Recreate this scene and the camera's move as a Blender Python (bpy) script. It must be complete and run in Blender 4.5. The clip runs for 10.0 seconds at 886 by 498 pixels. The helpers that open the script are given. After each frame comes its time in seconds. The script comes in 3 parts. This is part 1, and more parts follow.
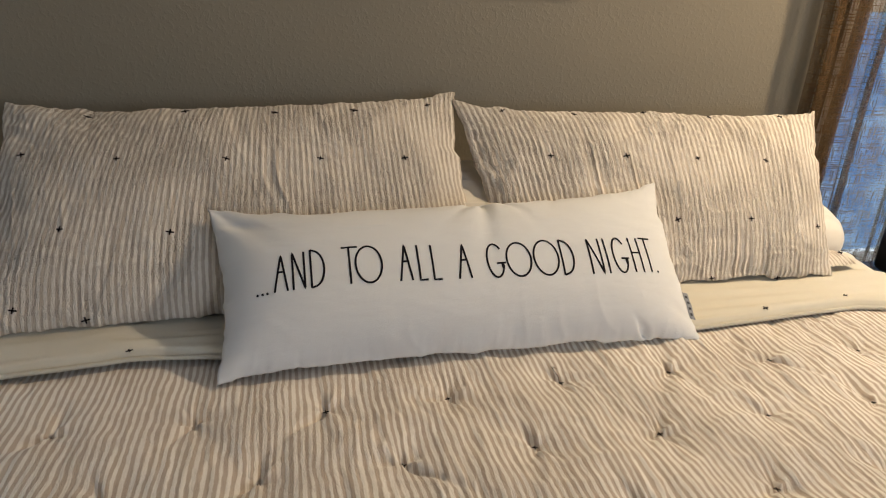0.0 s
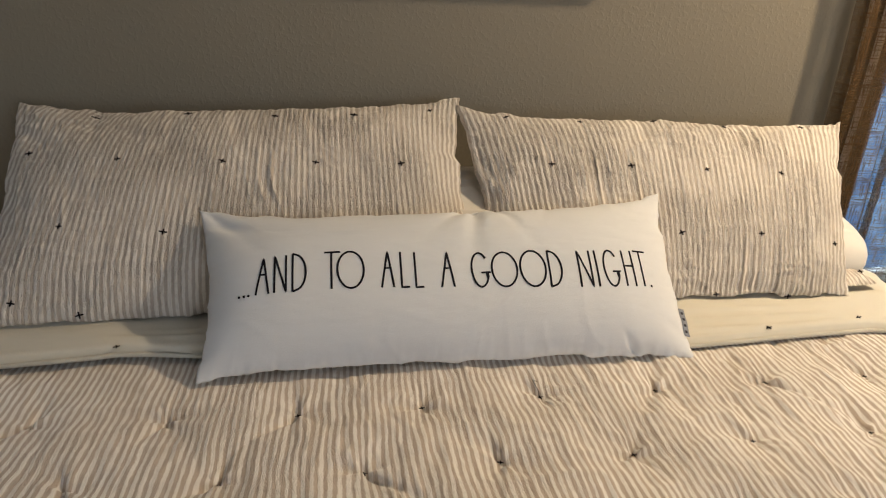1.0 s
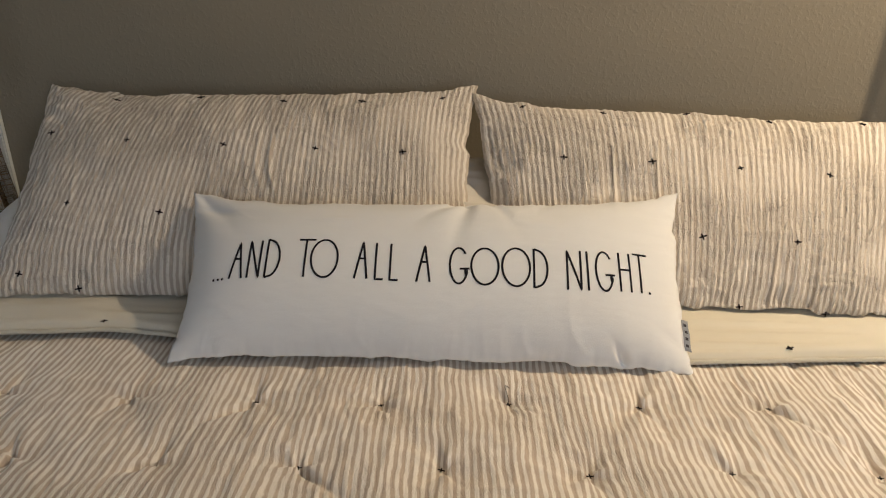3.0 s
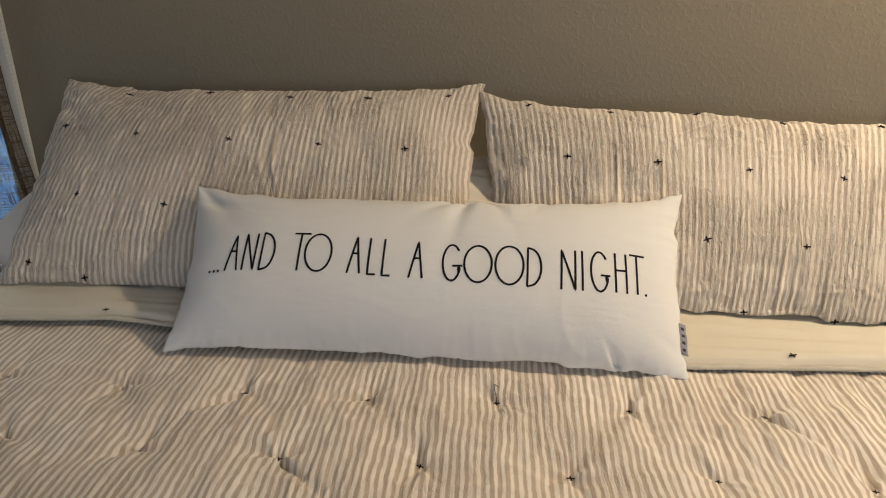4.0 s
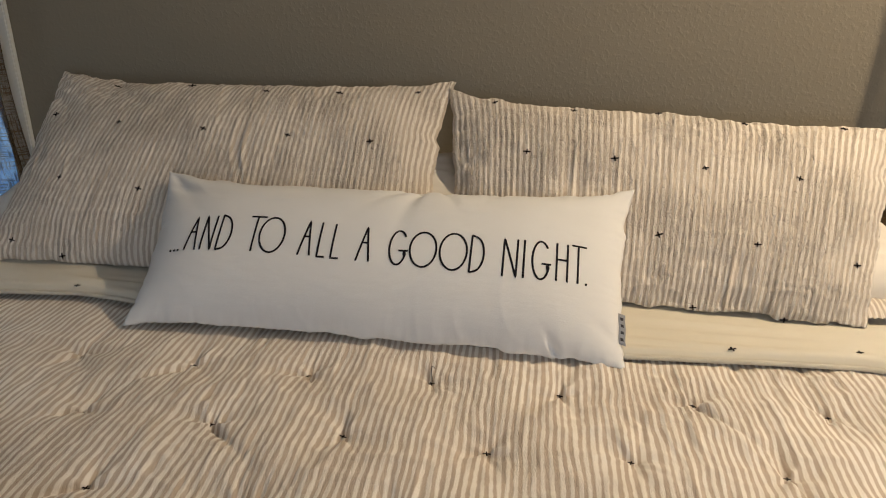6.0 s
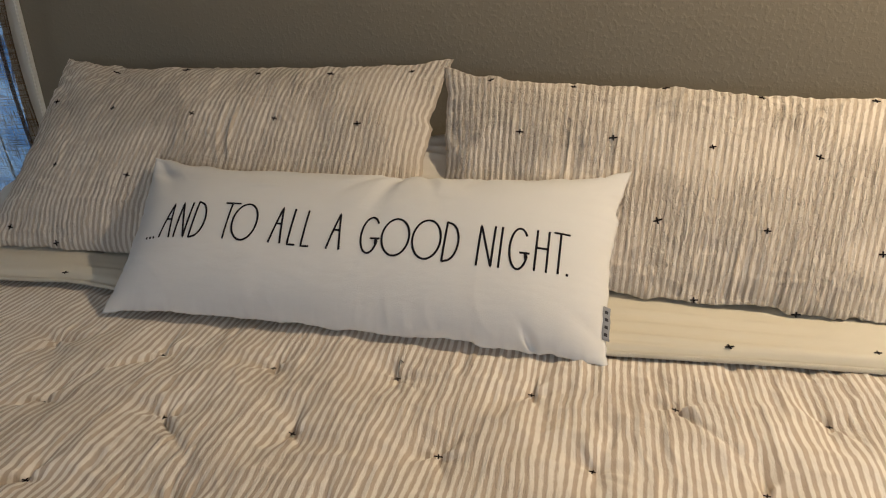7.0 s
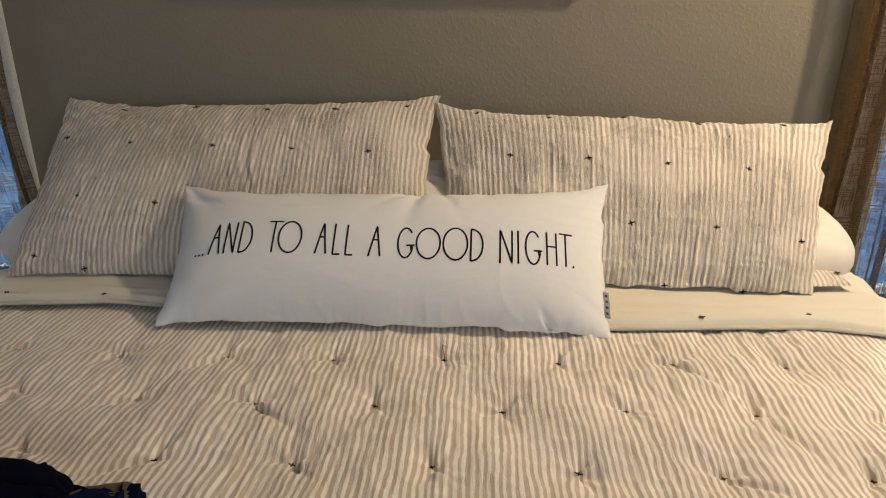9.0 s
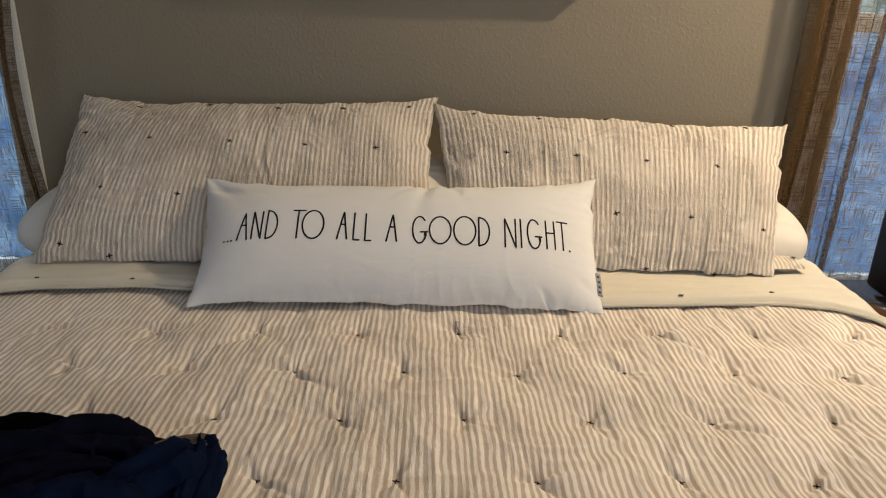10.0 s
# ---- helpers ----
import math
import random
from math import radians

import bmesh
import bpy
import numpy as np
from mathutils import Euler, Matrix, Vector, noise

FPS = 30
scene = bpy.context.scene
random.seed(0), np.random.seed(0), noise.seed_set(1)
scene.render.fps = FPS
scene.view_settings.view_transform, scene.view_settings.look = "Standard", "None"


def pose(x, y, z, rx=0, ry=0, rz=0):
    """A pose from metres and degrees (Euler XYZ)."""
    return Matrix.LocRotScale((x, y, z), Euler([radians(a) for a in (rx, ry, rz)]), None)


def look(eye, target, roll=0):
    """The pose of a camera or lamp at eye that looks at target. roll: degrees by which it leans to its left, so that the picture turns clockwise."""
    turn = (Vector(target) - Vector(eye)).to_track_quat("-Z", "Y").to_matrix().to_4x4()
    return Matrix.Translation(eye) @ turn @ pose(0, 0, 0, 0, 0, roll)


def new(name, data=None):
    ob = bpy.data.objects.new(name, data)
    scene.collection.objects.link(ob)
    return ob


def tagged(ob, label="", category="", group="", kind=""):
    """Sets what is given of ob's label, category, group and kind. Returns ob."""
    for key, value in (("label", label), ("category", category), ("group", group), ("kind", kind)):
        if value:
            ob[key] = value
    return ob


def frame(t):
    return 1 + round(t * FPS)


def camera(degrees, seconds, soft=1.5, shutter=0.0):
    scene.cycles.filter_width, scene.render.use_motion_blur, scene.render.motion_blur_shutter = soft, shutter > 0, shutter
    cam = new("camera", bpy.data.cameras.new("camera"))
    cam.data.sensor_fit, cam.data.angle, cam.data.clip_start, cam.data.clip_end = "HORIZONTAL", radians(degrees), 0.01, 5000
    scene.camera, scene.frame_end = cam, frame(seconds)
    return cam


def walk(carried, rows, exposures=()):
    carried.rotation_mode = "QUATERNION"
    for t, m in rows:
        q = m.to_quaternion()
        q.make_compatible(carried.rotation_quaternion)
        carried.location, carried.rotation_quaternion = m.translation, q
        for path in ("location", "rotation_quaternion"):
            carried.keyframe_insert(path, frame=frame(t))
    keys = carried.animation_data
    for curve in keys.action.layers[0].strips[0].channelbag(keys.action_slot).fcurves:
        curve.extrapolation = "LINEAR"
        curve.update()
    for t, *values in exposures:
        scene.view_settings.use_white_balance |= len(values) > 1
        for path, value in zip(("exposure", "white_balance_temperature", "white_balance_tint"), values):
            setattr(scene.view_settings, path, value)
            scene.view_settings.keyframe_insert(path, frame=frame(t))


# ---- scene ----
cam = camera(64.3, 10.0, soft=1.1)
PATH = [
    (0, (-0.411, -1.625, 1.321), (0.04, 0.157, 0.533), 2.5),
    (0.5, (-0.38, -1.654, 1.334), (0.001, 0.147, 0.551), 2.4),
    (1, (-0.29, -1.635, 1.332), (0.011, 0.177, 0.542), 2.3),
    (1.5, (-0.203, -1.608, 1.331), (0.016, 0.211, 0.528), 2.1),
    (2, (-0.145, -1.599, 1.324), (-0.012, 0.223, 0.512), 1.8),
    (2.5, (-0.1, -1.602, 1.322), (-0.047, 0.221, 0.502), 1.4),
    (4, (0.015, -1.597, 1.307), (-0.112, 0.227, 0.496), 0.9),
    (4.5, (0.047, -1.606, 1.297), (-0.112, 0.22, 0.497), 1.1),
    (5, (0.074, -1.622, 1.285), (-0.102, 0.211, 0.502), 1.4),
    (5.5, (0.103, -1.642, 1.28), (-0.073, 0.198, 0.517), 1.6),
    (5.7, (0.112, -1.661, 1.284), (-0.064, 0.181, 0.524), 1.7),
    (6.8, (0.348, -1.517, 1.26), (-0.103, 0.248, 0.433), -1.4),
    (7, (0.314, -1.544, 1.262), (-0.108, 0.23, 0.443), -1.2),
    (7.5, (0.222, -1.621, 1.266), (-0.119, 0.181, 0.467), -1.0),
    (8, (0.152, -1.72, 1.28), (-0.101, 0.109, 0.512), -0.8),
    (8.5, (0.122, -1.77, 1.286), (-0.049, 0.08, 0.546), -0.5),
    (9, (0.096, -1.796, 1.29), (-0.006, 0.066, 0.568), 0.1),
    (9.5, (0.038, -1.86, 1.292), (0.01, 0.008, 0.578), 0.7),
    (10, (-0.026, -1.945, 1.303), (0.018, -0.075, 0.596), 1.6),
]
walk(cam, [(t, look(eye, target, roll)) for t, eye, target, roll in PATH],
     exposures=[(0, -0.07), (2.5, -0.13), (4.5, -0.19), (5.5, -0.23), (7, -0.38), (8, -0.29), (10, -0.15)])

# ---- light ----
world = bpy.data.worlds.new("world")
scene.world = world
world.use_nodes = True
wn = world.node_tree.nodes
sky = wn.new("ShaderNodeTexSky")
sky.sky_type, sky.sun_disc = "NISHITA", False
sky.sun_elevation, sky.sun_rotation = radians(35), radians(200)
world.node_tree.links.new(sky.outputs[0], wn["Background"].inputs[0])
wn["Background"].inputs[1].default_value = 0.12


def lamp(name, kind, m, energy, colour, **sizes):
    d = bpy.data.lights.new(name, kind)
    d.energy, d.color = energy, colour
    for key, value in sizes.items():
        if key == "size":
            d.size = value
        elif key == "size_y":
            d.shape, d.size_y = "RECTANGLE", value
        elif key == "radius":
            d.shadow_soft_size = value
    ob = new(name, d)
    ob.matrix_world = m
    return ob


CEIL = 2.44
DOWN = (1.47, -0.50, CEIL - 0.05)
key = lamp("ceiling_lamp_light", "SPOT", pose(*DOWN), 180, (1.0, 0.79, 0.53), radius=0.04)
key.data.spot_size, key.data.spot_blend = radians(160), 1.0
lamp("window_daylight", "AREA", look((1.15, -3.82, 1.45), (0.0, -0.4, 0.7)), 23.5, (0.80, 0.88, 1.0), size=1.3, size_y=1.2)
# weak cool fill, added to lift the left side of the comforter
lamp("side_fill_light", "AREA", pose(-2.33, -1.75, 1.45, 0, -90, 0), 1.2, (0.66, 0.80, 1.0), size=1.1, size_y=1.1)


# ---- materials ----
def material(name, rough=0.7, metal=0.0):
    m = bpy.data.materials.new(name)
    m.use_nodes = True
    t = m.node_tree
    b = t.nodes["Principled BSDF"]
    b.inputs["Roughness"].default_value, b.inputs["Metallic"].default_value = rough, metal
    return m, t, b


def node(t, kind, values=(), **props):
    n = t.nodes.new(kind)
    for key, value in props.items():
        if key == "operation":
            n.operation = value
        elif key == "blend":
            n.data_type, n.blend_type = "RGBA", value
        elif key == "uv":
            n.uv_map = value
    for key, value in dict(values).items():
        if isinstance(value, bpy.types.NodeSocket):
            t.links.new(value, n.inputs[key])
        else:
            n.inputs[key].default_value = value
    return n


def calc(t, op, a, b=0.0, c=0.0):
    n = node(t, "ShaderNodeMath", {0: a, 1: b, 2: c}, operation=op)
    return n.outputs[0]


def noise_of(t, vec, scale, detail=2.0, rough=0.5):
    return node(t, "ShaderNodeTexNoise", {"Vector": vec, "Scale": scale, "Detail": detail, "Roughness": rough}).outputs["Fac"]


def mix(t, fac, a, b):
    n = node(t, "ShaderNodeMix", blend="MIX")
    for i, v in ((0, fac), (6, a), (7, b)):
        if isinstance(v, bpy.types.NodeSocket):
            t.links.new(v, n.inputs[i])
        else:
            n.inputs[i].default_value = v if i == 0 else (*v, 1)
    return n.outputs[2]


def stretch(t, vec, x, y, z=1.0):
    return node(t, "ShaderNodeVectorMath", {0: vec, 1: (x, y, z)}, operation="MULTIPLY").outputs[0]


def bump(t, b, height, strength, distance):
    n = node(t, "ShaderNodeBump", {"Height": height, "Strength": strength, "Distance": distance})
    t.links.new(n.outputs[0], b.inputs["Normal"])


def ramp(t, fac, low, high):
    n = node(t, "ShaderNodeMapRange", {"Value": fac, "From Min": low, "From Max": high})
    n.interpolation_type = "SMOOTHSTEP"
    return n.outputs[0]


def plain(name, colour, rough=0.7, metal=0.0, grain=0.12, scale=40.0, relief=0.0005, spec=0.5):
    m, t, b = material(name, rough, metal)
    co = node(t, "ShaderNodeTexCoord").outputs["Object"]
    f = noise_of(t, co, scale, 5.0, 0.6)
    big = noise_of(t, co, scale / 9, 2.0)
    f2 = calc(t, "MULTIPLY_ADD", big, 0.5, calc(t, "MULTIPLY", f, 0.5))
    t.links.new(mix(t, f2, [c * (1 - 2 * grain) for c in colour], [min(1, c * (1 + 2 * grain)) for c in colour]), b.inputs["Base Color"])
    b.inputs["Specular IOR Level"].default_value = spec
    bump(t, b, f, 0.6, relief)
    return m


PERIOD = 0.0108


def striped(name, pale, beige, wander, crinkle, period=PERIOD, relief=0.0024):
    """Crinkled cotton with woven stripes that run along v; the map is in metres of cloth."""
    m, t, b = material(name, 0.9)
    uv = node(t, "ShaderNodeUVMap", uv="cloth").outputs[0]
    x = node(t, "ShaderNodeSeparateXYZ", {0: uv}).outputs[0]
    w1 = calc(t, "MULTIPLY", calc(t, "SUBTRACT", noise_of(t, stretch(t, uv, 40, 22), 1.0, 3.0), 0.5), wander)
    w2 = calc(t, "MULTIPLY", calc(t, "SUBTRACT", noise_of(t, stretch(t, uv, 160, 60), 1.0, 2.0), 0.5), wander * 0.5)
    xx = calc(t, "ADD", x, calc(t, "ADD", w1, w2))
    wave = calc(t, "SINE", calc(t, "MULTIPLY", xx, 2 * math.pi / period))
    uneven = calc(t, "MULTIPLY", calc(t, "SUBTRACT", noise_of(t, stretch(t, uv, 190, 55), 1.0, 3.0, 0.6), 0.5), 1.7)
    broad = calc(t, "MULTIPLY", calc(t, "SUBTRACT", noise_of(t, stretch(t, uv, 75, 5), 1.0, 2.0), 0.5), 2.2)
    line = ramp(t, calc(t, "ADD", calc(t, "ADD", wave, uneven), broad), -0.5, 0.5)
    thread = noise_of(t, stretch(t, uv, 2600, 420), 1.0, 2.0, 0.7)
    blot = noise_of(t, uv, 9.0, 3.0)
    col = mix(t, line, beige, pale)
    col = mix(t, calc(t, "MULTIPLY", ramp(t, thread, 0.42, 0.72), 0.14), col, [c * 0.62 for c in beige])
    col = mix(t, calc(t, "MULTIPLY", ramp(t, blot, 0.4, 0.75), 0.14), col, [c * 0.8 for c in beige])
    t.links.new(col, b.inputs["Base Color"])
    b.inputs["Specular IOR Level"].default_value = 0.15
    b.inputs["Sheen Weight"].default_value = 0.15
    puck = noise_of(t, stretch(t, uv, 230, 18), 1.0, 3.0, 0.55)
    vein = calc(t, "ABSOLUTE", calc(t, "SUBTRACT", noise_of(t, stretch(t, uv, 130, 22), 1.0, 3.0, 0.6), 0.5))
    vein = ramp(t, vein, 0.0, 0.055)
    cross = calc(t, "ABSOLUTE", calc(t, "SUBTRACT", noise_of(t, stretch(t, uv, 34, 60), 1.0, 4.0, 0.6), 0.5))
    cross = ramp(t, cross, 0.0, 0.04)
    h = calc(t, "MULTIPLY_ADD", wave, 0.12, calc(t, "MULTIPLY_ADD", puck, crinkle, calc(t, "MULTIPLY", thread, 0.3)))
    h = calc(t, "MULTIPLY_ADD", vein, 0.5 * crinkle, calc(t, "MULTIPLY_ADD", cross, 0.10 * crinkle, h))
    calm = calc(t, "MULTIPLY_ADD", ramp(t, noise_of(t, uv, 5.5, 2.0), 0.42, 0.60), 0.75, 0.35)
    bump(t, b, calc(t, "MULTIPLY", h, calm), 0.85, relief)
    return m


def smooth_cloth(name, colour, weave=900.0, relief=0.0006):
    m, t, b = material(name, 0.85)
    uv = node(t, "ShaderNodeUVMap", uv="cloth").outputs[0]
    fine = noise_of(t, uv, weave, 2.0)
    soft = noise_of(t, uv, 14.0, 4.0)
    crease = noise_of(t, stretch(t, uv, 26, 70), 1.0, 3.0)
    f = calc(t, "MULTIPLY_ADD", fine, 0.4, calc(t, "MULTIPLY", soft, 0.6))
    t.links.new(mix(t, f, [c * 0.93 for c in colour], [min(1, c * 1.05) for c in colour]), b.inputs["Base Color"])
    b.inputs["Specular IOR Level"].default_value = 0.2
    b.inputs["Sheen Weight"].default_value = 0.1
    bump(t, b, calc(t, "MULTIPLY_ADD", crease, 0.5, calc(t, "MULTIPLY_ADD", soft, 1.2, calc(t, "MULTIPLY", fine, 0.25))), 0.5, relief * 4)
    return m


def wall_paint():
    m, t, b = material("greige_wall_paint", 0.62)
    co = node(t, "ShaderNodeTexCoord").outputs["Object"]
    peel = noise_of(t, co, 210.0, 3.0, 0.55)
    blob = ramp(t, noise_of(t, co, 95.0, 2.0), 0.48, 0.66)
    tone = noise_of(t, co, 1.6, 3.0)
    t.links.new(mix(t, tone, (0.256, 0.226, 0.176), (0.292, 0.258, 0.201)), b.inputs["Base Color"])
    b.inputs["Specular IOR Level"].default_value = 0.3
    bump(t, b, calc(t, "MULTIPLY_ADD", blob, 0.7, calc(t, "MULTIPLY", peel, 0.6)), 0.22, 0.0022)
    return m


def curtain_cloth():
    """Loosely woven linen with slubs: part of the light passes."""
    m, t, b = material("slub_linen", 0.9)
    uv = node(t, "ShaderNodeUVMap", uv="cloth").outputs[0]
    warp = ramp(t, noise_of(t, stretch(t, uv, 420, 16), 1.0, 3.0, 0.65), 0.50, 0.62)
    weft = ramp(t, noise_of(t, stretch(t, uv, 15, 420), 1.0, 3.0, 0.65), 0.50, 0.62)
    slub = calc(t, "MAXIMUM", warp, weft)
    fine = noise_of(t, uv, 900.0, 2.0)
    col = mix(t, fine, (0.12, 0.064, 0.021), (0.17, 0.094, 0.034))
    col = mix(t, calc(t, "MULTIPLY", slub, 0.5), col, (0.08, 0.05, 0.027))
    t.links.new(col, b.inputs["Base Color"])
    b.inputs["Specular IOR Level"].default_value = 0.1
    tl = node(t, "ShaderNodeBsdfTranslucent", {"Color": (0.26, 0.22, 0.18, 1)})
    tr = node(t, "ShaderNodeBsdfTransparent", {"Color": (1, 1, 1, 1)})
    a = node(t, "ShaderNodeMixShader", {0: 0.30, 1: b.outputs[0], 2: tl.outputs[0]})
    clear = calc(t, "MULTIPLY_ADD", slub, -0.36, 0.44)
    o = node(t, "ShaderNodeMixShader", {0: clear, 1: a.outputs[0], 2: tr.outputs[0]})
    t.links.new(o.outputs[0], t.nodes["Material Output"].inputs[0])
    bump(t, b, slub, 0.5, 0.0008)
    return m


def outdoors():
    m, t, b = material("outdoor_daylight_glow")
    co = node(t, "ShaderNodeTexCoord").outputs["Object"]
    z = node(t, "ShaderNodeSeparateXYZ", {0: co}).outputs[2]
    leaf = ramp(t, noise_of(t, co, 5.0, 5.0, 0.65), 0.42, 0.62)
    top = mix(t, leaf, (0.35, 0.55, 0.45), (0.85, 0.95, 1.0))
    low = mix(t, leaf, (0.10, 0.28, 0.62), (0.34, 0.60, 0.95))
    # emission rises steeply above the part in view, to throw cool light on the bed
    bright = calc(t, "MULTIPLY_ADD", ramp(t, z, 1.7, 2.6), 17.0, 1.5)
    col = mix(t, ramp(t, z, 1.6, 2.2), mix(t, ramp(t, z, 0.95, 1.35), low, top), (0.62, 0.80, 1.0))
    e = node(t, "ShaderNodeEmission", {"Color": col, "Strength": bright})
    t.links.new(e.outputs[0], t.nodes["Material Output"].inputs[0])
    return m


def wood(name, dark, light, rough):
    m, t, b = material(name, rough)
    co = node(t, "ShaderNodeTexCoord").outputs["Object"]
    g = noise_of(t, stretch(t, co, 3, 60, 60), 1.0, 5.0, 0.65)
    t.links.new(mix(t, g, dark, light), b.inputs["Base Color"])
    bump(t, b, g, 0.2, 0.0006)
    return m


def glass():
    m, t, b = material("window_glass", 0.02)
    b.inputs["Transmission Weight"].default_value = 1.0
    b.inputs["IOR"].default_value = 1.02
    return m


def glow(name, colour, strength):
    m, t, b = material(name)
    b.inputs["Emission Color"].default_value, b.inputs["Emission Strength"].default_value = (*colour, 1), strength
    return m


PALE, BEIGE = (0.83, 0.77, 0.695), (0.515, 0.432, 0.352)
SHAM = striped("crinkled_striped_cotton", PALE, (0.55, 0.472, 0.395), 0.0024, 1.8, PERIOD, 0.0030)
QUILT = striped("quilted_striped_cotton", (0.90, 0.845, 0.775), (0.56, 0.465, 0.378), 0.0024, 0.6, 0.0112)
WHITE = smooth_cloth("white_pillow_cotton", (0.77, 0.77, 0.77))
CREAM = smooth_cloth("cream_sheet_cotton", (0.66, 0.62, 0.525))
SLEEP = smooth_cloth("off_white_pillowcase", (0.74, 0.70, 0.64))
THREAD = plain("black_thread", (0.014, 0.011, 0.012), 0.85, scale=300, relief=0.0003, spec=0.08)
INK = plain("black_embroidery", (0.010, 0.009, 0.014), 0.7, scale=500, relief=0.0004, spec=0.12)
WALL = wall_paint()
TRIM = plain("white_trim_paint", (0.78, 0.78, 0.76), 0.4, grain=0.02)
CURTAIN = curtain_cloth()
OUT = outdoors()
GLASS = glass()
WALNUT = wood("dark_stained_wood", (0.045, 0.022, 0.012), (0.11, 0.055, 0.028), 0.14)
FLOOR = plain("beige_carpet", (0.50, 0.44, 0.36), 0.95, scale=160, relief=0.004, spec=0.1)
CEILING = plain("white_ceiling_paint", (0.84, 0.82, 0.78), 0.9, grain=0.03)
BLACK = plain("black_plastic", (0.012, 0.012, 0.014), 0.45, scale=200)
FRAMEWOOD = wood("dark_frame_wood", (0.03, 0.02, 0.015), (0.07, 0.05, 0.035), 0.4)
PAPER = plain("cream_art_paper", (0.6, 0.57, 0.5), 0.7)
NAVY = plain("navy_cotton", (0.0034, 0.0038, 0.0115), 0.95, grain=0.3, scale=240, relief=0.0008, spec=0.04)
DENIM = plain("dark_blue_cotton", (0.0032, 0.0072, 0.024), 0.95, grain=0.3, scale=300, relief=0.0008, spec=0.04)
CHAR = plain("black_jersey", (0.0016, 0.0014, 0.0020), 0.95, grain=0.3, scale=300, relief=0.0008, spec=0.03)
GREYTAG = plain("grey_label_cloth", (0.26, 0.27, 0.30), 0.8, scale=400)
TAN = plain("taupe_twill", (0.10, 0.085, 0.065), 0.9, scale=300, relief=0.0008, spec=0.12)
TAGINK = plain("dark_label_print", (0.03, 0.03, 0.04), 0.8)
NICKEL = plain("brushed_nickel", (0.5, 0.48, 0.45), 0.35, 1.0, grain=0.05)


# ---- building helpers ----
def thing(name, label, category, at=(0, 0, 0), group="", kind=""):
    ob = new(name)
    ob.empty_display_size = 0.05
    ob.location = at
    return tagged(ob, label, category, group, kind)


def part(name, bm, mat, parent=None, label="", smooth=True):
    """Links a bmesh, in world coordinates, as one mesh under a thing or a part."""
    me = bpy.data.meshes.new(name)
    bm.to_mesh(me)
    bm.free()
    return part_mesh(name, me, mat, parent, label, smooth)


def origin_of(ob):
    v = Vector((0, 0, 0))
    while ob is not None:
        v += ob.location
        ob = ob.parent
    return v


def part_mesh(name, me, mat, parent=None, label="", smooth=True):
    me.materials.append(mat)
    me.polygons.foreach_set("use_smooth", [smooth] * len(me.polygons))
    ob = new(name, me)
    if parent is not None:
        ob.parent = parent
        ob.location = -origin_of(parent)
    if label:
        tagged(ob, label)
    return ob


def block(lo, hi, bevel=0.0, seg=2):
    bm = bmesh.new()
    bmesh.ops.create_cube(bm, size=1.0)
    c, s = [(a + b) / 2 for a, b in zip(lo, hi)], [abs(b - a) for a, b in zip(lo, hi)]
    for v in bm.verts:
        v.co = Vector([c[i] + v.co[i] * s[i] for i in range(3)])
    if bevel:
        bmesh.ops.bevel(bm, geom=bm.edges[:], offset=bevel, segments=seg, affect="EDGES")
    return bm


def tube_mesh(name, pts, normals, width, height, sides=6, closed=False):
    """A flattened cord along points, lying on a surface with the given normals."""
    pts, normals = np.asarray(pts, float), np.asarray(normals, float)
    n = len(pts)
    tan = np.gradient(pts, axis=0) if not closed else np.roll(pts, -1, 0) - np.roll(pts, 1, 0)
    tan /= np.linalg.norm(tan, axis=1)[:, None] + 1e-12
    side = np.cross(normals, tan)
    side /= np.linalg.norm(side, axis=1)[:, None] + 1e-12
    ang = np.arange(sides) * 2 * np.pi / sides
    v = pts[:, None] + side[:, None] * (np.cos(ang) * width / 2)[None, :, None] + normals[:, None] * (np.sin(ang) * height / 2)[None, :, None]
    faces, last = [], n if closed else n - 1
    for i in range(last):
        j = (i + 1) % n
        for k in range(sides):
            faces.append((i * sides + k, i * sides + (k + 1) % sides, j * sides + (k + 1) % sides, j * sides + k))
    if not closed:
        faces += [tuple(range(sides))[::-1], tuple((n - 1) * sides + k for k in range(sides))]
    me = bpy.data.meshes.new(name)
    me.from_pydata(v.reshape(-1, 3).tolist(), [], faces)
    return me


def vnoise(x, y, seed=0):
    """Smooth noise, about -1 to 1, on arrays."""
    x, y = np.broadcast_arrays(np.asarray(x, float), np.asarray(y, float))
    xi, yi = np.floor(x).astype(int), np.floor(y).astype(int)
    fx, fy = x - xi, y - yi
    fx, fy = fx * fx * fx * (fx * (fx * 6 - 15) + 10), fy * fy * fy * (fy * (fy * 6 - 15) + 10)

    def h(i, j):
        k = (i * 374761393 + j * 668265263 + seed * 974634777) & 0xFFFFFFFF
        k = ((k ^ (k >> 13)) * 1274126177) & 0xFFFFFFFF
        return ((k ^ (k >> 16)) & 0xFFFF) / 32767.5 - 1

    a, b, c, d = h(xi, yi), h(xi + 1, yi), h(xi, yi + 1), h(xi + 1, yi + 1)
    return (a + (b - a) * fx) * (1 - fy) + (c + (d - c) * fx) * fy


def ridges(x, y, seed):
    return 1 - np.abs(vnoise(x, y, seed)) * 2


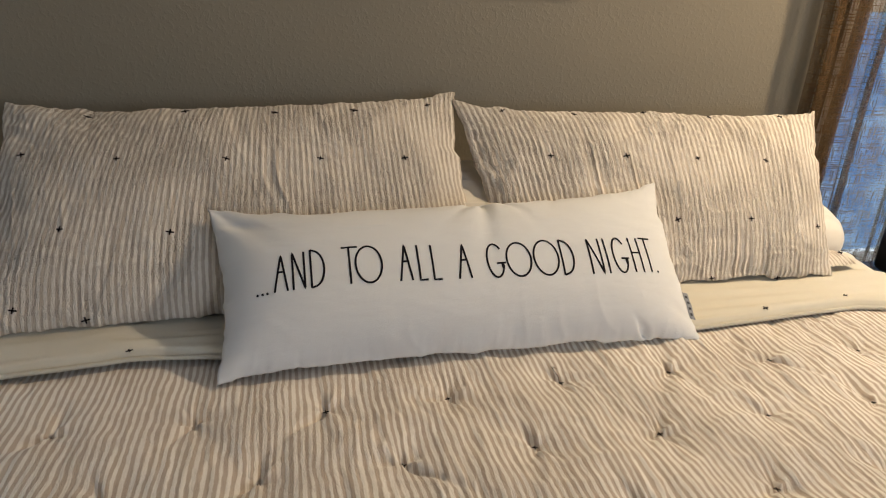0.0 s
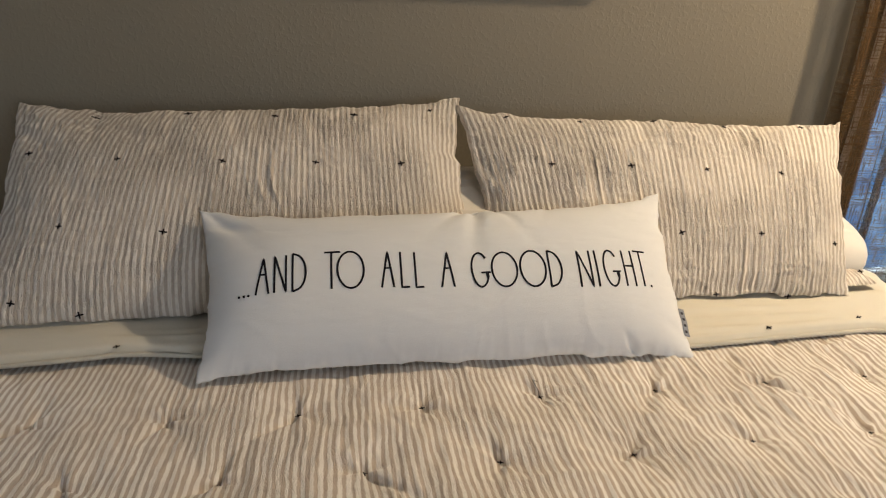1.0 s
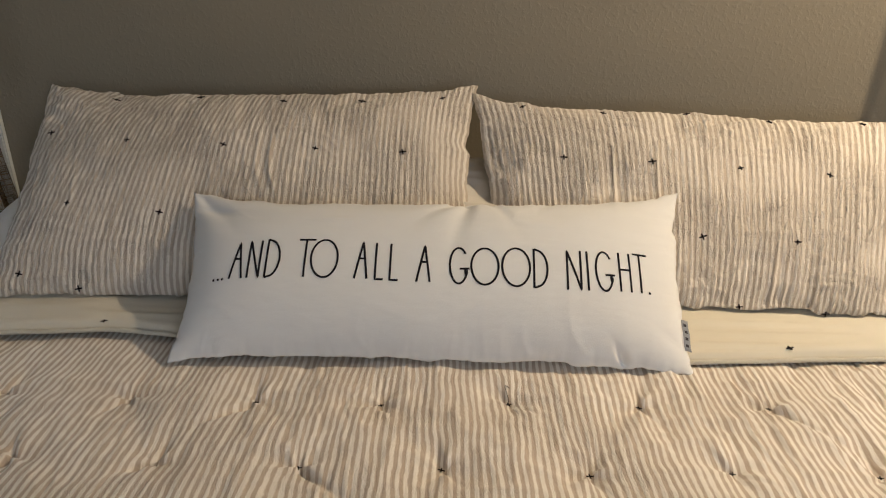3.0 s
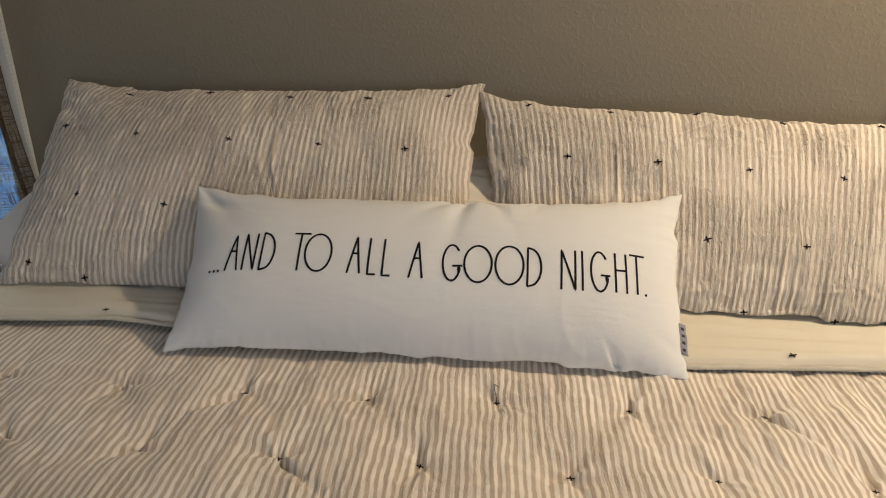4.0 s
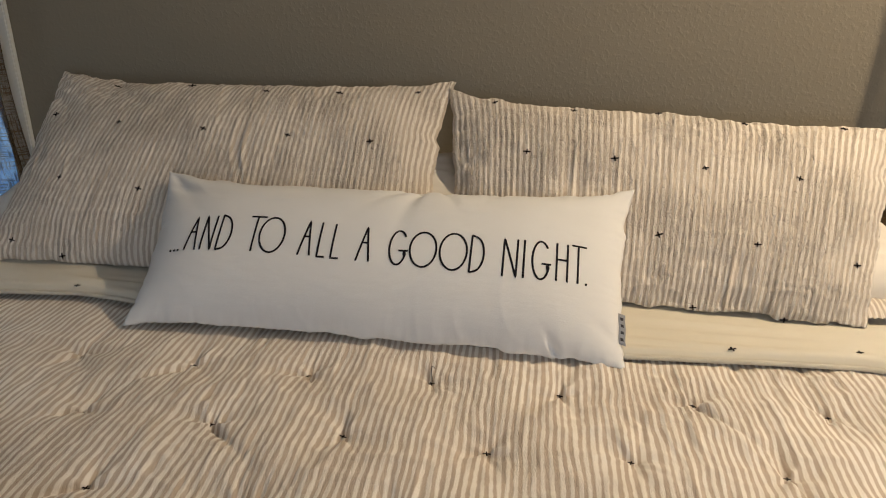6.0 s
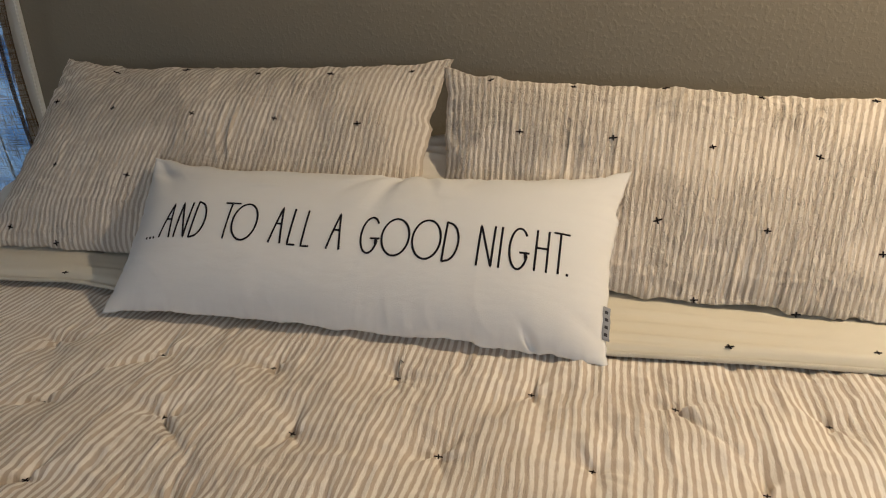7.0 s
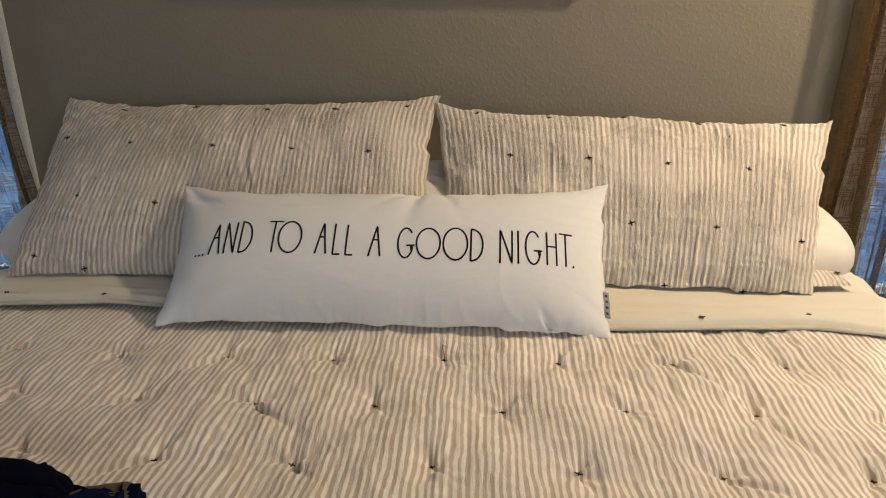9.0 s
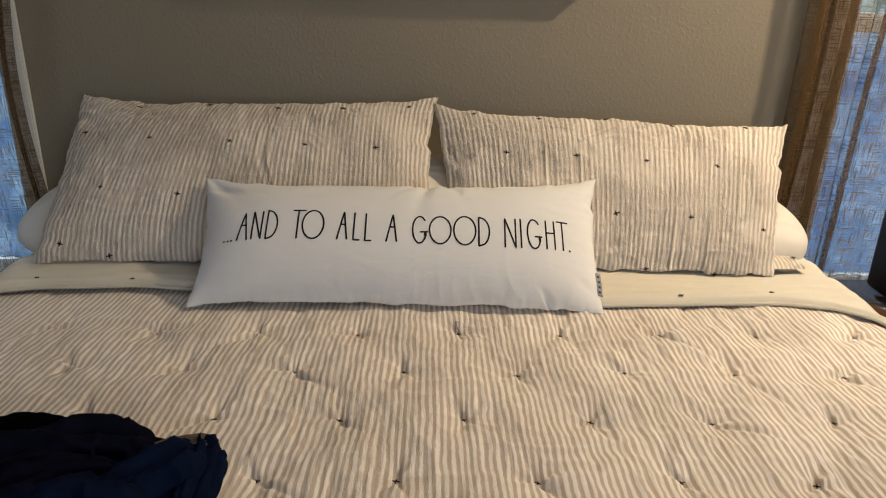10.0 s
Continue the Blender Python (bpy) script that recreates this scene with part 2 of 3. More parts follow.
def grid_mesh(name, P, UV, flip=False):
    """A sheet from an array of points (rows, columns, 3), with its cloth map."""
    r, c = P.shape[:2]
    i = np.arange(r * c).reshape(r, c)
    q = np.stack([i[:-1, :-1], i[:-1, 1:], i[1:, 1:], i[1:, :-1]], -1).reshape(-1, 4)
    if flip:
        q = q[:, ::-1]
    me = bpy.data.meshes.new(name)
    me.from_pydata(P.reshape(-1, 3).tolist(), [], q.tolist())
    layer = me.uv_layers.new(name="cloth")
    layer.data.foreach_set("uv", UV.reshape(-1, 2)[q.reshape(-1)].ravel())
    return me


def pillow(corners, front, back, pins, wrinkle=None, na=200, nb=80, power=(4.0, 2.2), lift=(0.55, 0.6), ragged=0.0, blunt=0.0, slant=0.0):
    """A stuffed pillow. corners: bottom left, bottom right, top left, top right; pins: how far the middles of the bottom,
    top, left and right edges draw in, as a share. Returns the front's place and normal as a function of a, b in -1..1, and a mesh maker."""
    bl, br, tl, tr = [np.array(c, float) for c in corners]
    ux = (br + tr - bl - tl) / 2
    vy = (tl + tr - bl - br) / 2
    nn = np.cross(ux, vy)
    nn /= np.linalg.norm(nn)
    w, h = np.linalg.norm(ux), np.linalg.norm(vy)

    def shape(a, b, thick):
        a, b = np.broadcast_arrays(np.asarray(a, float), np.asarray(b, float))
        pv = np.where(b < 0, pins[0], pins[1]) * (1 - np.abs(a) ** 4.5)
        pu = np.where(a < 0, pins[2], pins[3]) * (1 - np.abs(b) ** 2.5)
        aa, bb = a * (1 - pu * np.abs(a)), b * (1 - pv * np.abs(b))
        if blunt:
            k = 1 - blunt * (np.abs(a) * np.abs(b)) ** 3
            aa, bb = aa * k, bb * k
        s, t = ((aa + 1) / 2)[..., None], ((bb + 1) / 2)[..., None]
        p = (bl * (1 - s) + br * s) * (1 - t) + (tl * (1 - s) + tr * s) * t
        if ragged:
            ra = ragged * (vnoise(b * h * 16, a * 0 + np.sign(a) * 3.3, 5) + 0.3 * vnoise(b * h * 50, np.sign(a) * 2.1, 6)) * np.abs(a) ** 12
            rb = ragged * (vnoise(a * w * 14, b * 0 + np.sign(b) * 1.7, 7) + 0.4 * vnoise(a * w * 55, np.sign(b) * 4.1, 8)) * np.abs(b) ** 12
            p = p + (ux / w) * ra[..., None] + (vy / h) * rb[..., None]
        f = (1 - np.abs(a) ** power[0]).clip(0) ** lift[0] * (1 - np.abs(b) ** power[1]).clip(0) ** lift[1]
        d = thick * f
        if wrinkle is not None and thick > 0:
            d = d + wrinkle(a, b, a * w / 2, b * h / 2)
        return p + nn * d[..., None]

    def surf(a, b):
        e = 1e-3
        p = shape(a, b, front)
        n = np.cross(shape(a + e, b, front) - shape(a - e, b, front), shape(a, b + e, front) - shape(a, b - e, front))
        return p, n / (np.linalg.norm(n, axis=-1)[..., None] + 1e-12)

    def spread(n):
        x = np.linspace(-1, 1, n)
        return x * (1 + 0.12 * (1 - x * x))

    def mesh(name):
        A, B = np.meshgrid(np.linspace(-1, 1, na), spread(nb))
        F, K = shape(A, B, front), shape(A, B, -back)
        lean = slant * np.clip(0.35 - A, 0, 1) * np.clip(B + 0.7, 0, None) ** 1.5 * h / 2
        UV = np.stack([A * w / 2 * 0.90 - lean, B * h / 2 * 1.05], -1)
        m1 = grid_mesh(name, F, UV)
        m2 = grid_mesh(name + "_back", K, UV + 3.0, flip=True)
        bm = bmesh.new()
        bm.from_mesh(m1)
        bm.from_mesh(m2)
        bpy.data.meshes.remove(m1), bpy.data.meshes.remove(m2)
        rim = [v for v in bm.verts if v.is_boundary]
        bmesh.ops.remove_doubles(bm, verts=rim, dist=1e-4)
        me = bpy.data.meshes.new(name)
        bm.to_mesh(me)
        bm.free()
        return me

    return surf, mesh, w, h


def stitch_mesh(size=0.0115, bar=0.0022):
    """A small cross-shaped stitch, lying flat."""
    bm = bmesh.new()
    for turn, k in ((0.0, 1.0), (math.pi / 2, 0.78)):
        m = Matrix.Rotation(turn, 4, "Z") @ Matrix.Diagonal((size * k, bar, 0.0016, 1))
        r = bmesh.ops.create_cube(bm, size=1.0, matrix=m)
        bmesh.ops.bevel(bm, geom=list({e for v in r["verts"] for e in v.link_edges}), offset=0.0005, segments=1, affect="EDGES")
    me = bpy.data.meshes.new("stitch_cross")
    bm.to_mesh(me)
    bm.free()
    me.materials.append(THREAD)
    return me


STITCHES = [stitch_mesh(0.0115 + 0.0015 * k, 0.0021 + 0.0002 * k) for k in range(3)]


def stitch(parent, p, n, rng, k=1.0):
    n = Vector(n).normalized()
    x = (Vector((1, 0, 0)) - n * n.x).normalized()
    y = n.cross(x)
    m = Matrix((x, y, n)).transposed().to_4x4()
    ob = new("stitch_cross", STITCHES[rng.randrange(3)])
    ob.parent = parent
    ob.matrix_basis = Matrix.Translation(Vector(p) + n * 0.0008 - origin_of(parent)) @ m @ Matrix.Rotation(rng.uniform(-0.35, 0.35), 4, "Z") @ Matrix.Scale(k, 4)
    return ob


# ---- the room ----
def wall_with_openings(name, label, x0, x1, z1, y0, y1, openings):
    """A wall along x with window openings that go through it; openings as x0, x1, z0, z1."""
    bm = bmesh.new()
    xs = sorted({x0, x1, *[v for o in openings for v in o[:2]]})
    for a, b in zip(xs, xs[1:]):
        mid = (a + b) / 2
        spans, holes = [], sorted((o[2], o[3]) for o in openings if o[0] < mid < o[1])
        z = 0.0
        for h0, h1 in holes:
            spans.append((z, h0))
            z = h1
        spans.append((z, z1))
        for s0, s1 in spans:
            piece = block((a, y0, s0), (b, y1, s1))
            tmp = bpy.data.meshes.new("tmp")
            piece.to_mesh(tmp)
            piece.free()
            bm.from_mesh(tmp)
            bpy.data.meshes.remove(tmp)
    bmesh.ops.remove_doubles(bm, verts=bm.verts[:], dist=1e-5)
    ob = part(name, bm, WALL, None, "", False)
    return tagged(ob, label, "wall", kind="structure")


X0, X1, Y0 = -2.35, 2.45, -4.0
LEFT, RIGHT = (-1.99, -1.165, 0.44, 2.02), (1.09, 1.89, 0.44, 2.02)
BACKWIN = (0.45, 1.85, 0.85, 2.05)
wall_with_openings("wall_north", "greige painted wall with orange-peel texture behind the bed", X0, X1, CEIL, 0.0, 0.14, [LEFT, RIGHT])
wall_with_openings("wall_south", "greige painted wall with a window facing the bed", X0, X1, CEIL, Y0 - 0.14, Y0, [BACKWIN])
# unseen opening, added to go with the cool fill from the left
FILLWIN = (-2.35, -1.15, 0.85, 2.05)
west = wall_with_openings("wall_west", "greige painted side wall of the bedroom with an added window opening", Y0 - 0.14, 0.14, CEIL, 0.0, 0.14, [FILLWIN])
west.matrix_world = pose(X0, 0, 0, 0, 0, 90)
tagged(part("wall_east", block((X1, Y0 - 0.14, 0), (X1 + 0.14, 0.14, CEIL)), WALL, None, "", False), "greige painted side wall of the bedroom", "wall", kind="structure")
tagged(part("floor", block((X0, Y0, -0.1), (X1, 0.0, 0.0)), FLOOR, None, "", False), "beige carpeted bedroom floor under the bed", "floor", kind="structure")
tagged(part("ceiling", block((X0 - 0.14, Y0 - 0.14, CEIL), (X1 + 0.14, 0.14, CEIL + 0.1)), CEILING, None, "", False), "plain white painted bedroom ceiling", "ceiling", kind="structure")


def window(name, o, y_in, into, label, cw=0.085):
    """A double-hung window with casing, sash frames and panes; into is +1 where outdoors lies towards +y."""
    x0, x1, z0, z1 = o
    w = thing(name, label, "window", ((x0 + x1) / 2, y_in, z0), kind="structure")

    def bar(n, a, b, parent=w, mat=TRIM):
        ya, yb = y_in + a[1] * into, y_in + b[1] * into
        return part(n, block((a[0], min(ya, yb), a[2]), (b[0], max(ya, yb), b[2]), 0.003), mat, parent, "", False)

    bar("casing", (x0 - cw, -0.018, z0 + 0.025), (x0 - 0.002, -0.001, z1 + 0.002))
    bar("casing", (x1 + 0.002, -0.018, z0 + 0.025), (x1 + cw, -0.001, z1 + 0.002))
    bar("casing", (x0 - cw, -0.020, z1 + 0.004), (x1 + cw, -0.001, z1 + cw))
    bar("window_sill", (x0 - cw, -0.03, z0 - 0.002), (x1 + cw, -0.001, z0 + 0.023))
    mid = (z0 + z1) / 2
    for a, b, d in ((z0, mid + 0.02, 0.055), (mid - 0.02, z1, 0.092)):
        s = bar("sash_frame", (x0, d, a), (x0 + 0.045, d + 0.034, b))
        bar("rail", (x1 - 0.045, d, a), (x1, d + 0.034, b), s)
        bar("rail", (x0 + 0.046, d, a), (x1 - 0.046, d + 0.034, a + 0.045), s)
        bar("rail", (x0 + 0.046, d, b - 0.045), (x1 - 0.046, d + 0.034, b), s)
        p = bar("pane", (x0 + 0.046, d + 0.014, a + 0.046), (x1 - 0.046, d + 0.018, b - 0.046), s, GLASS)
        p.visible_shadow = False
    return w


window("window_1", LEFT, 0.0, 1, "white double-hung window behind the bedside curtain", 0.062)
window("window_2", RIGHT, 0.0, 1, "white double-hung window behind the brown curtain")
window("window_3", BACKWIN, Y0, -1, "white double-hung window in the wall facing the bed")
# this one is made up, out of view, to house the side fill
fill_window = window("window_4", (-0.6, 0.6, 0.85, 2.05), 0.0, 1, "unseen white double-hung window added in the side wall for fill light")
fill_window.matrix_world = pose(X0, -1.75, 0.85, 0, 0, 90)
# emissive panels behind the panes stand in for the daylight outside
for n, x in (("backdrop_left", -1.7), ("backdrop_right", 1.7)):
    tagged(part(n, block((x - 1.6, 1.6, -0.6), (x + 1.6, 1.62, 4.6)), OUT, None, "", False), "glowing panel standing in for bluish daylight and foliage outside the window", "backdrop", kind="structure")


def curtain(name, xa, xb, edge, label, seed, ytop, bunch):
    """A gathered linen panel on a rod; edge(z) shifts its side that faces the bed. bunch: cloth share, its place
    across the opening and how deep it is folded there, as three rows."""
    c = thing(name, label, "curtain", ((xa + xb) / 2, -0.09, 0.03), group="bedroom curtains")
    s, z = np.meshgrid(np.linspace(0, 1, 340), np.linspace(0.03, 2.12, 120))
    deep = np.interp(s, bunch[0], bunch[2])
    ph = s * 2 * np.pi * 10.5 + 0.5 * vnoise(s * 4, z * 1.3, seed) + seed
    fold = (0.042 * np.sin(ph) + 0.012 * np.sin(2.3 * ph + 1.0 + 0.6 * z)) * deep + 0.008 * vnoise(s * 9, z * 3, seed + 1)
    x = xa + (xb - xa) * np.interp(s, bunch[0], bunch[1]) + edge(z) * (1 - s) + (0.036 * np.cos(ph) * deep + 0.008 * vnoise(s * 5, z * 2, seed + 3)) * np.clip(s / 0.03, 0.3, 1)
    y = ytop + fold * (0.55 + 0.45 * (2.12 - z) / 2.0)
    UV = np.stack([s * 1.35, z], -1)
    part_mesh("panel", grid_mesh("panel", np.stack([x, y, z], -1), UV), CURTAIN, c)
    lo, hi = min(xa, xb) - 0.1, max(xa, xb) + 0.1
    bm = bmesh.new()
    bmesh.ops.create_cone(bm, cap_ends=True, segments=20, radius1=0.011, radius2=0.011, depth=hi - lo, matrix=pose((lo + hi) / 2, ytop, 2.12, 0, 90, 0))
    part("curtain_rod", bm, NICKEL, c)
    for x in (lo + 0.06, hi - 0.06):
        part("rod_bracket", block((x - 0.008, ytop, 2.105), (x + 0.008, 0.0, 2.135), 0.002), NICKEL, c)
    return c


curtain("curtain", 0.945, 1.98, lambda z: -0.012 * np.clip((1.3 - z) / 0.5, 0, 1.0), "sheer brown slub linen curtain glowing with blue daylight", 2, -0.052,
        ((0, 0.18, 0.24, 0.38, 0.50, 0.66, 1), (0, 0.10, 0.15, 0.19, 0.32, 0.37, 1), (0.5, 0.7, 0.10, 0.42, 0.12, 0.6, 0.8)))
curtain("curtain", -1.062, -2.05, lambda z: -0.008 - 0.026 * np.sin(np.pi * np.clip((1.35 - z) / 0.65, 0, 1)), "sheer grey-brown slub linen curtain hanging before a window", 7, -0.075,
        ((0, 0.07, 0.30, 0.42, 1), (0, 0.015, 0.24, 0.32, 1), (0.5, 0.35, 0.2, 0.7, 1.0)))

# picture above the bed, and the ceiling lamp
art = thing("picture_frame", "dark wooden picture frame hanging above the bed", "picture", (-0.05, 0.0, 1.36))
PX0, PX1, PZ0, PZ1 = -0.56, 0.375, 1.295, 1.95
for a, b in (((PX0, PZ0), (PX1, PZ0 + 0.03)), ((PX0, PZ1 - 0.03), (PX1, PZ1)), ((PX0, PZ0 + 0.0305), (PX0 + 0.03, PZ1 - 0.0305)), ((PX1 - 0.03, PZ0 + 0.0305), (PX1, PZ1 - 0.0305))):
    part("frame_bar", block((a[0], -0.036, a[1]), (b[0], -0.002, b[1]), 0.003), FRAMEWOOD, art, "", False)
part("print", block((PX0 + 0.031, -0.018, PZ0 + 0.031), (PX1 - 0.031, -0.008, PZ1 - 0.031)), PAPER, art, "", False)
dl = thing("ceiling_lamp", "small warm flush ceiling lamp above the window side", "lamp", (DOWN[0], DOWN[1], CEIL))
bm = bmesh.new()
bmesh.ops.create_cone(bm, cap_ends=True, segments=32, radius1=0.075, radius2=0.085, depth=0.012, matrix=pose(DOWN[0], DOWN[1], CEIL - 0.007))
part("base", bm, NICKEL, dl)

# ---- the bed ----
BX0, BX1, TOP = -0.985, 0.945, 0.66
BC, HALF = (BX0 + BX1) / 2, (BX1 - BX0) / 2
bed = thing("bed", "king bed with dark base and pale mattress", "bed", (BC, -1.06, 0.0))
part("bed_base", block((BX0 + 0.01, -2.09, 0.10), (BX1 - 0.01, -0.045, 0.34), 0.01), FRAMEWOOD, bed)
part("mattress", block((BX0 + 0.012, -2.08, 0.341), (BX1 - 0.012, -0.04, TOP - 0.035), 0.05, 4), SLEEP, bed)
for lx in (BX0 + 0.1, BX1 - 0.1):
    for ly in (-1.98, -0.15):
        part("leg", block((lx - 0.03, ly - 0.03, 0.0), (lx + 0.03, ly + 0.03, 0.10), 0.004), FRAMEWOOD, bed)

rng = random.Random(4)
TUFTS = []
for r in range(10):
    for k in range(-7, 8):
        tx = 0.040 + 0.1975 * k - (0.1015 if r % 2 else 0.0) + rng.uniform(-0.003, 0.003)
        ty = -0.703 - 0.1465 * r + rng.uniform(-0.004, 0.004)
        if abs(tx - BC) < 1.22 and ty > -2.02:
            TUFTS.append((tx, ty))


def over_side(s, drop_r=0.07):
    """Cloth across the bed: arc length s from the middle to x and drop, rounding the mattress edge."""
    flat = HALF - drop_r + 0.015
    a = np.abs(s)
    q = np.clip((a - flat) / drop_r, 0, math.pi / 2)
    x = np.minimum(a, flat) + drop_r * np.sin(q) + 0.06 * np.clip(a - flat - drop_r * math.pi / 2, 0, None)
    z = -drop_r * (1 - np.cos(q)) - np.clip(a - flat - drop_r * math.pi / 2, 0, None) * 0.998
    return BC + np.sign(s) * x, z


def quilt_relief(x, y):
    """Height of the quilt above its tufts, and how the stripes draw towards them."""
    near = np.full(x.shape, 9.0)
    pull, crease = np.zeros(x.shape), np.zeros(x.shape)
    for i, (tx, ty) in enumerate(TUFTS):
        dx, dy = x - tx, y - ty
        r = np.hypot(dx, dy)
        near = np.minimum(near, r)
        th = np.arctan2(dy, dx)
        ph = i * 2.399
        fall = np.exp(-(r / 0.045) ** 1.2)
        crease += fall * (0.0042 * np.cos(3 * th + ph) + 0.0028 * np.cos(5 * th + 2 * ph)) * np.clip(r / 0.012, 0, 1)
        # short creases that gather above the tuft, and one longer fold that leaves it
        wob = 0.3 * math.sin(ph)
        long_ = 0.024 + 0.05 * ((i * 5) % 4 == 0)
        for fa, depth, wide, reach in ((1.75 + wob, 0.0140, 0.0034, 0.020), (1.35 + wob, 0.0090, 0.0030, 0.014), (0.15 + wob, 0.0055, 0.0034, 0.012), ((-0.95 if tx > -0.3 else -2.3) + wob, 0.0125, 0.0042, long_)):
            along, across = dx * np.cos(fa) + dy * np.sin(fa), -dx * np.sin(fa) + dy * np.cos(fa)
            crease -= depth * np.exp(-(across / (wide * (1 + 6 * np.clip(along, 0, None)))) ** 2) * np.clip(along / 0.006, 0, 1) * np.exp(-np.clip(along, 0, None) / reach)
        pull += dx * 0.28 * np.exp(-(dx / 0.022) ** 2 - ((dy - 0.012) / 0.036) ** 2)
    puff = 0.0140 * (1 - np.exp(-(near / 0.042) ** 1.25))
    wr = 0.0032 * vnoise(x * 9 + 3, y * 7, 11) + 0.0022 * ridges(x * 17 + 0.6 * vnoise(x * 8, y * 8, 3), y * 11, 12) + 0.0018 * ridges(x * 46, y * 24, 13) + 0.0020 * ridges(x * 11 + 2, y * 19 + vnoise(x * 6, y * 6, 14), 15)
    # puckers along the stripes, in patches
    patch = np.clip(vnoise(x * 5 + 1, y * 6, 16) + 0.55, 0, 1)
    wr = wr + patch * (0.0022 * ridges(x * 52 + 0.8 * vnoise(x * 12, y * 14, 17), y * 5, 18) + 0.0015 * ridges(x * 88 + vnoise(x * 20, y * 18, 19), y * 9, 20))
    flat = 1 - 0.45 * np.clip((-0.10 - x) / 0.4, 0, 1)
    return (puff + wr) * flat + crease - 0.014, pull


comforter = thing("comforter", "beige and white striped tufted comforter with a cream turned-down edge", "comforter", (BC, -1.2, TOP))
S, Yg = np.meshgrid(np.linspace(-1.30, 1.30, 960), np.linspace(-2.16, -0.50, 460))
xq, zq = over_side(S)
flat_x = BC + S
rel, pull = quilt_relief(flat_x, Yg)
side = np.clip((np.abs(S) - HALF) / 0.08, 0, 1)
foot = np.clip((-2.06 - Yg) / 0.1, 0, 1)
zz = TOP + 0.006 + zq + rel * (1 - side) - 0.06 * foot ** 2 + 0.004 * vnoise(flat_x * 4, Yg * 3.2, 21)
xq = xq + np.sign(S) * side * (rel + 0.02 * vnoise(Yg * 6, S * 2, 31))
warp = 0.0045 * vnoise(flat_x * 5, Yg * 5, 41) + 0.0022 * vnoise(flat_x * 16, Yg * 12, 42) + 0.0016 * vnoise(flat_x * 40, Yg * 26, 43)
skew = -0.05 * np.clip((-0.15 - flat_x) / 0.5, 0, 1) * (Yg + 0.7)
UVq = np.stack([flat_x + pull + warp + skew, Yg], -1)
part_mesh("quilted_top", grid_mesh("quilted_top", np.stack([xq, Yg, zz], -1), UVq), QUILT, comforter, "striped tufted front")


def top_at(x, y):
    r, _ = quilt_relief(np.array([x]), np.array([y]))
    return TOP + 0.006 + float(r[0]) + 0.004 * float(vnoise(x * 4, y * 3.2, 21))


for tx, ty in TUFTS:
    if abs(tx - BC) < HALF - 0.03 and ty > -1.95:
        stitch(comforter, (tx, ty, top_at(tx, ty) - (0.006 if tx < -0.4 else 0.002 if tx < -0.2 else 0.0)), (rng.uniform(-0.2, 0.2), 0.0, 1), rng, 0.78)


# a loose end of thread beside one tuft
lt = np.linspace(0, 1, 24)
lx = 0.040 - 0.006 * np.sin(lt * 2.6) + 0.004 * np.clip(lt - 0.75, 0, 1) * 4
ly = -0.699 + 0.034 * np.sin(lt * 2.2)
lz = np.array([top_at(a, b) for a, b in zip(lx, ly)]) + 0.0012
part_mesh("loose_thread", tube_mesh("loose_thread", np.stack([lx, ly, lz], -1), np.tile((0.0, 0.0, 1.0), (24, 1)), 0.0009, 0.0009, 5), THREAD, comforter)


def cuff_edge(x):
    """The turned-down edge's line across the bed."""
    xs = [-1.3, -0.95, -0.86, -0.66, -0.48, 0.0, 0.35, 0.51, 0.73, 0.84, 0.93, 1.3]
    ys = [-0.62, -0.595, -0.562, -0.538, -0.562, -0.592, -0.598, -0.588, -0.574, -0.590, -0.655, -0.70]
    return np.interp(x, xs, ys) + 0.004 * vnoise(x * 7, x * 0, 51)


S2, T2 = np.meshgrid(np.linspace(-1.28, 1.28, 420), np.linspace(0, 1, 70))
xc, zc = over_side(S2)
fx2 = BC + S2
ye = cuff_edge(fx2)
yb = ye + (-0.16 - ye) * T2
round_ = np.sqrt(np.clip(1 - (1 - np.clip((yb - ye) / 0.012, 0, 1)) ** 2, 0, 1))
wr2 = 0.0042 * vnoise(fx2 * 3, yb * 30, 61) + 0.0036 * ridges(fx2 * 2.2, yb * 24 + 0.5 * vnoise(fx2 * 5, yb * 6, 63), 62) * np.clip((yb - ye) / 0.02, 0, 1)
wr2 = wr2 + 0.0040 * ridges(fx2 * 2.6 + 1.3, yb * 34 + 0.6 * vnoise(fx2 * 4, yb * 5, 65), 64) * np.clip((0.1 - fx2) / 0.4, 0, 1) * np.clip((yb - ye) / 0.02, 0, 1)
zc2 = TOP + zc + 0.009 + 0.016 * round_ + wr2
part_cuff = part_mesh("turned_down_edge", grid_mesh("turned_down_edge", np.stack([xc + np.sign(S2) * 0.012 * np.clip((np.abs(S2) - HALF) / 0.05, 0, 1), yb, zc2], -1), np.stack([fx2, yb], -1)), CREAM, comforter, "smooth cream reverse side with piped edge")
sp = np.linspace(-1.26, 1.26, 300)
xp_, zp_ = over_side(sp)
pp = np.stack([xp_ + np.sign(sp) * 0.012 * np.clip((np.abs(sp) - HALF) / 0.05, 0, 1), cuff_edge(BC + sp) - 0.003, TOP + zp_ + 0.0150], -1)
pn = np.tile((0.0, -0.6, 0.8), (300, 1))
me = tube_mesh("piping", pp, pn, 0.0085, 0.0085, 10)
me.uv_layers.new(name="cloth")
part_mesh("piping", me, CREAM, part_cuff)
for tx, yy in ((-0.862, -0.541), (-0.661, -0.5375), (0.52, -0.572), (0.728, -0.548)):
    stitch(comforter, (tx, yy, TOP + 0.0280), (0, -0.1, 1), rng, 1.02)


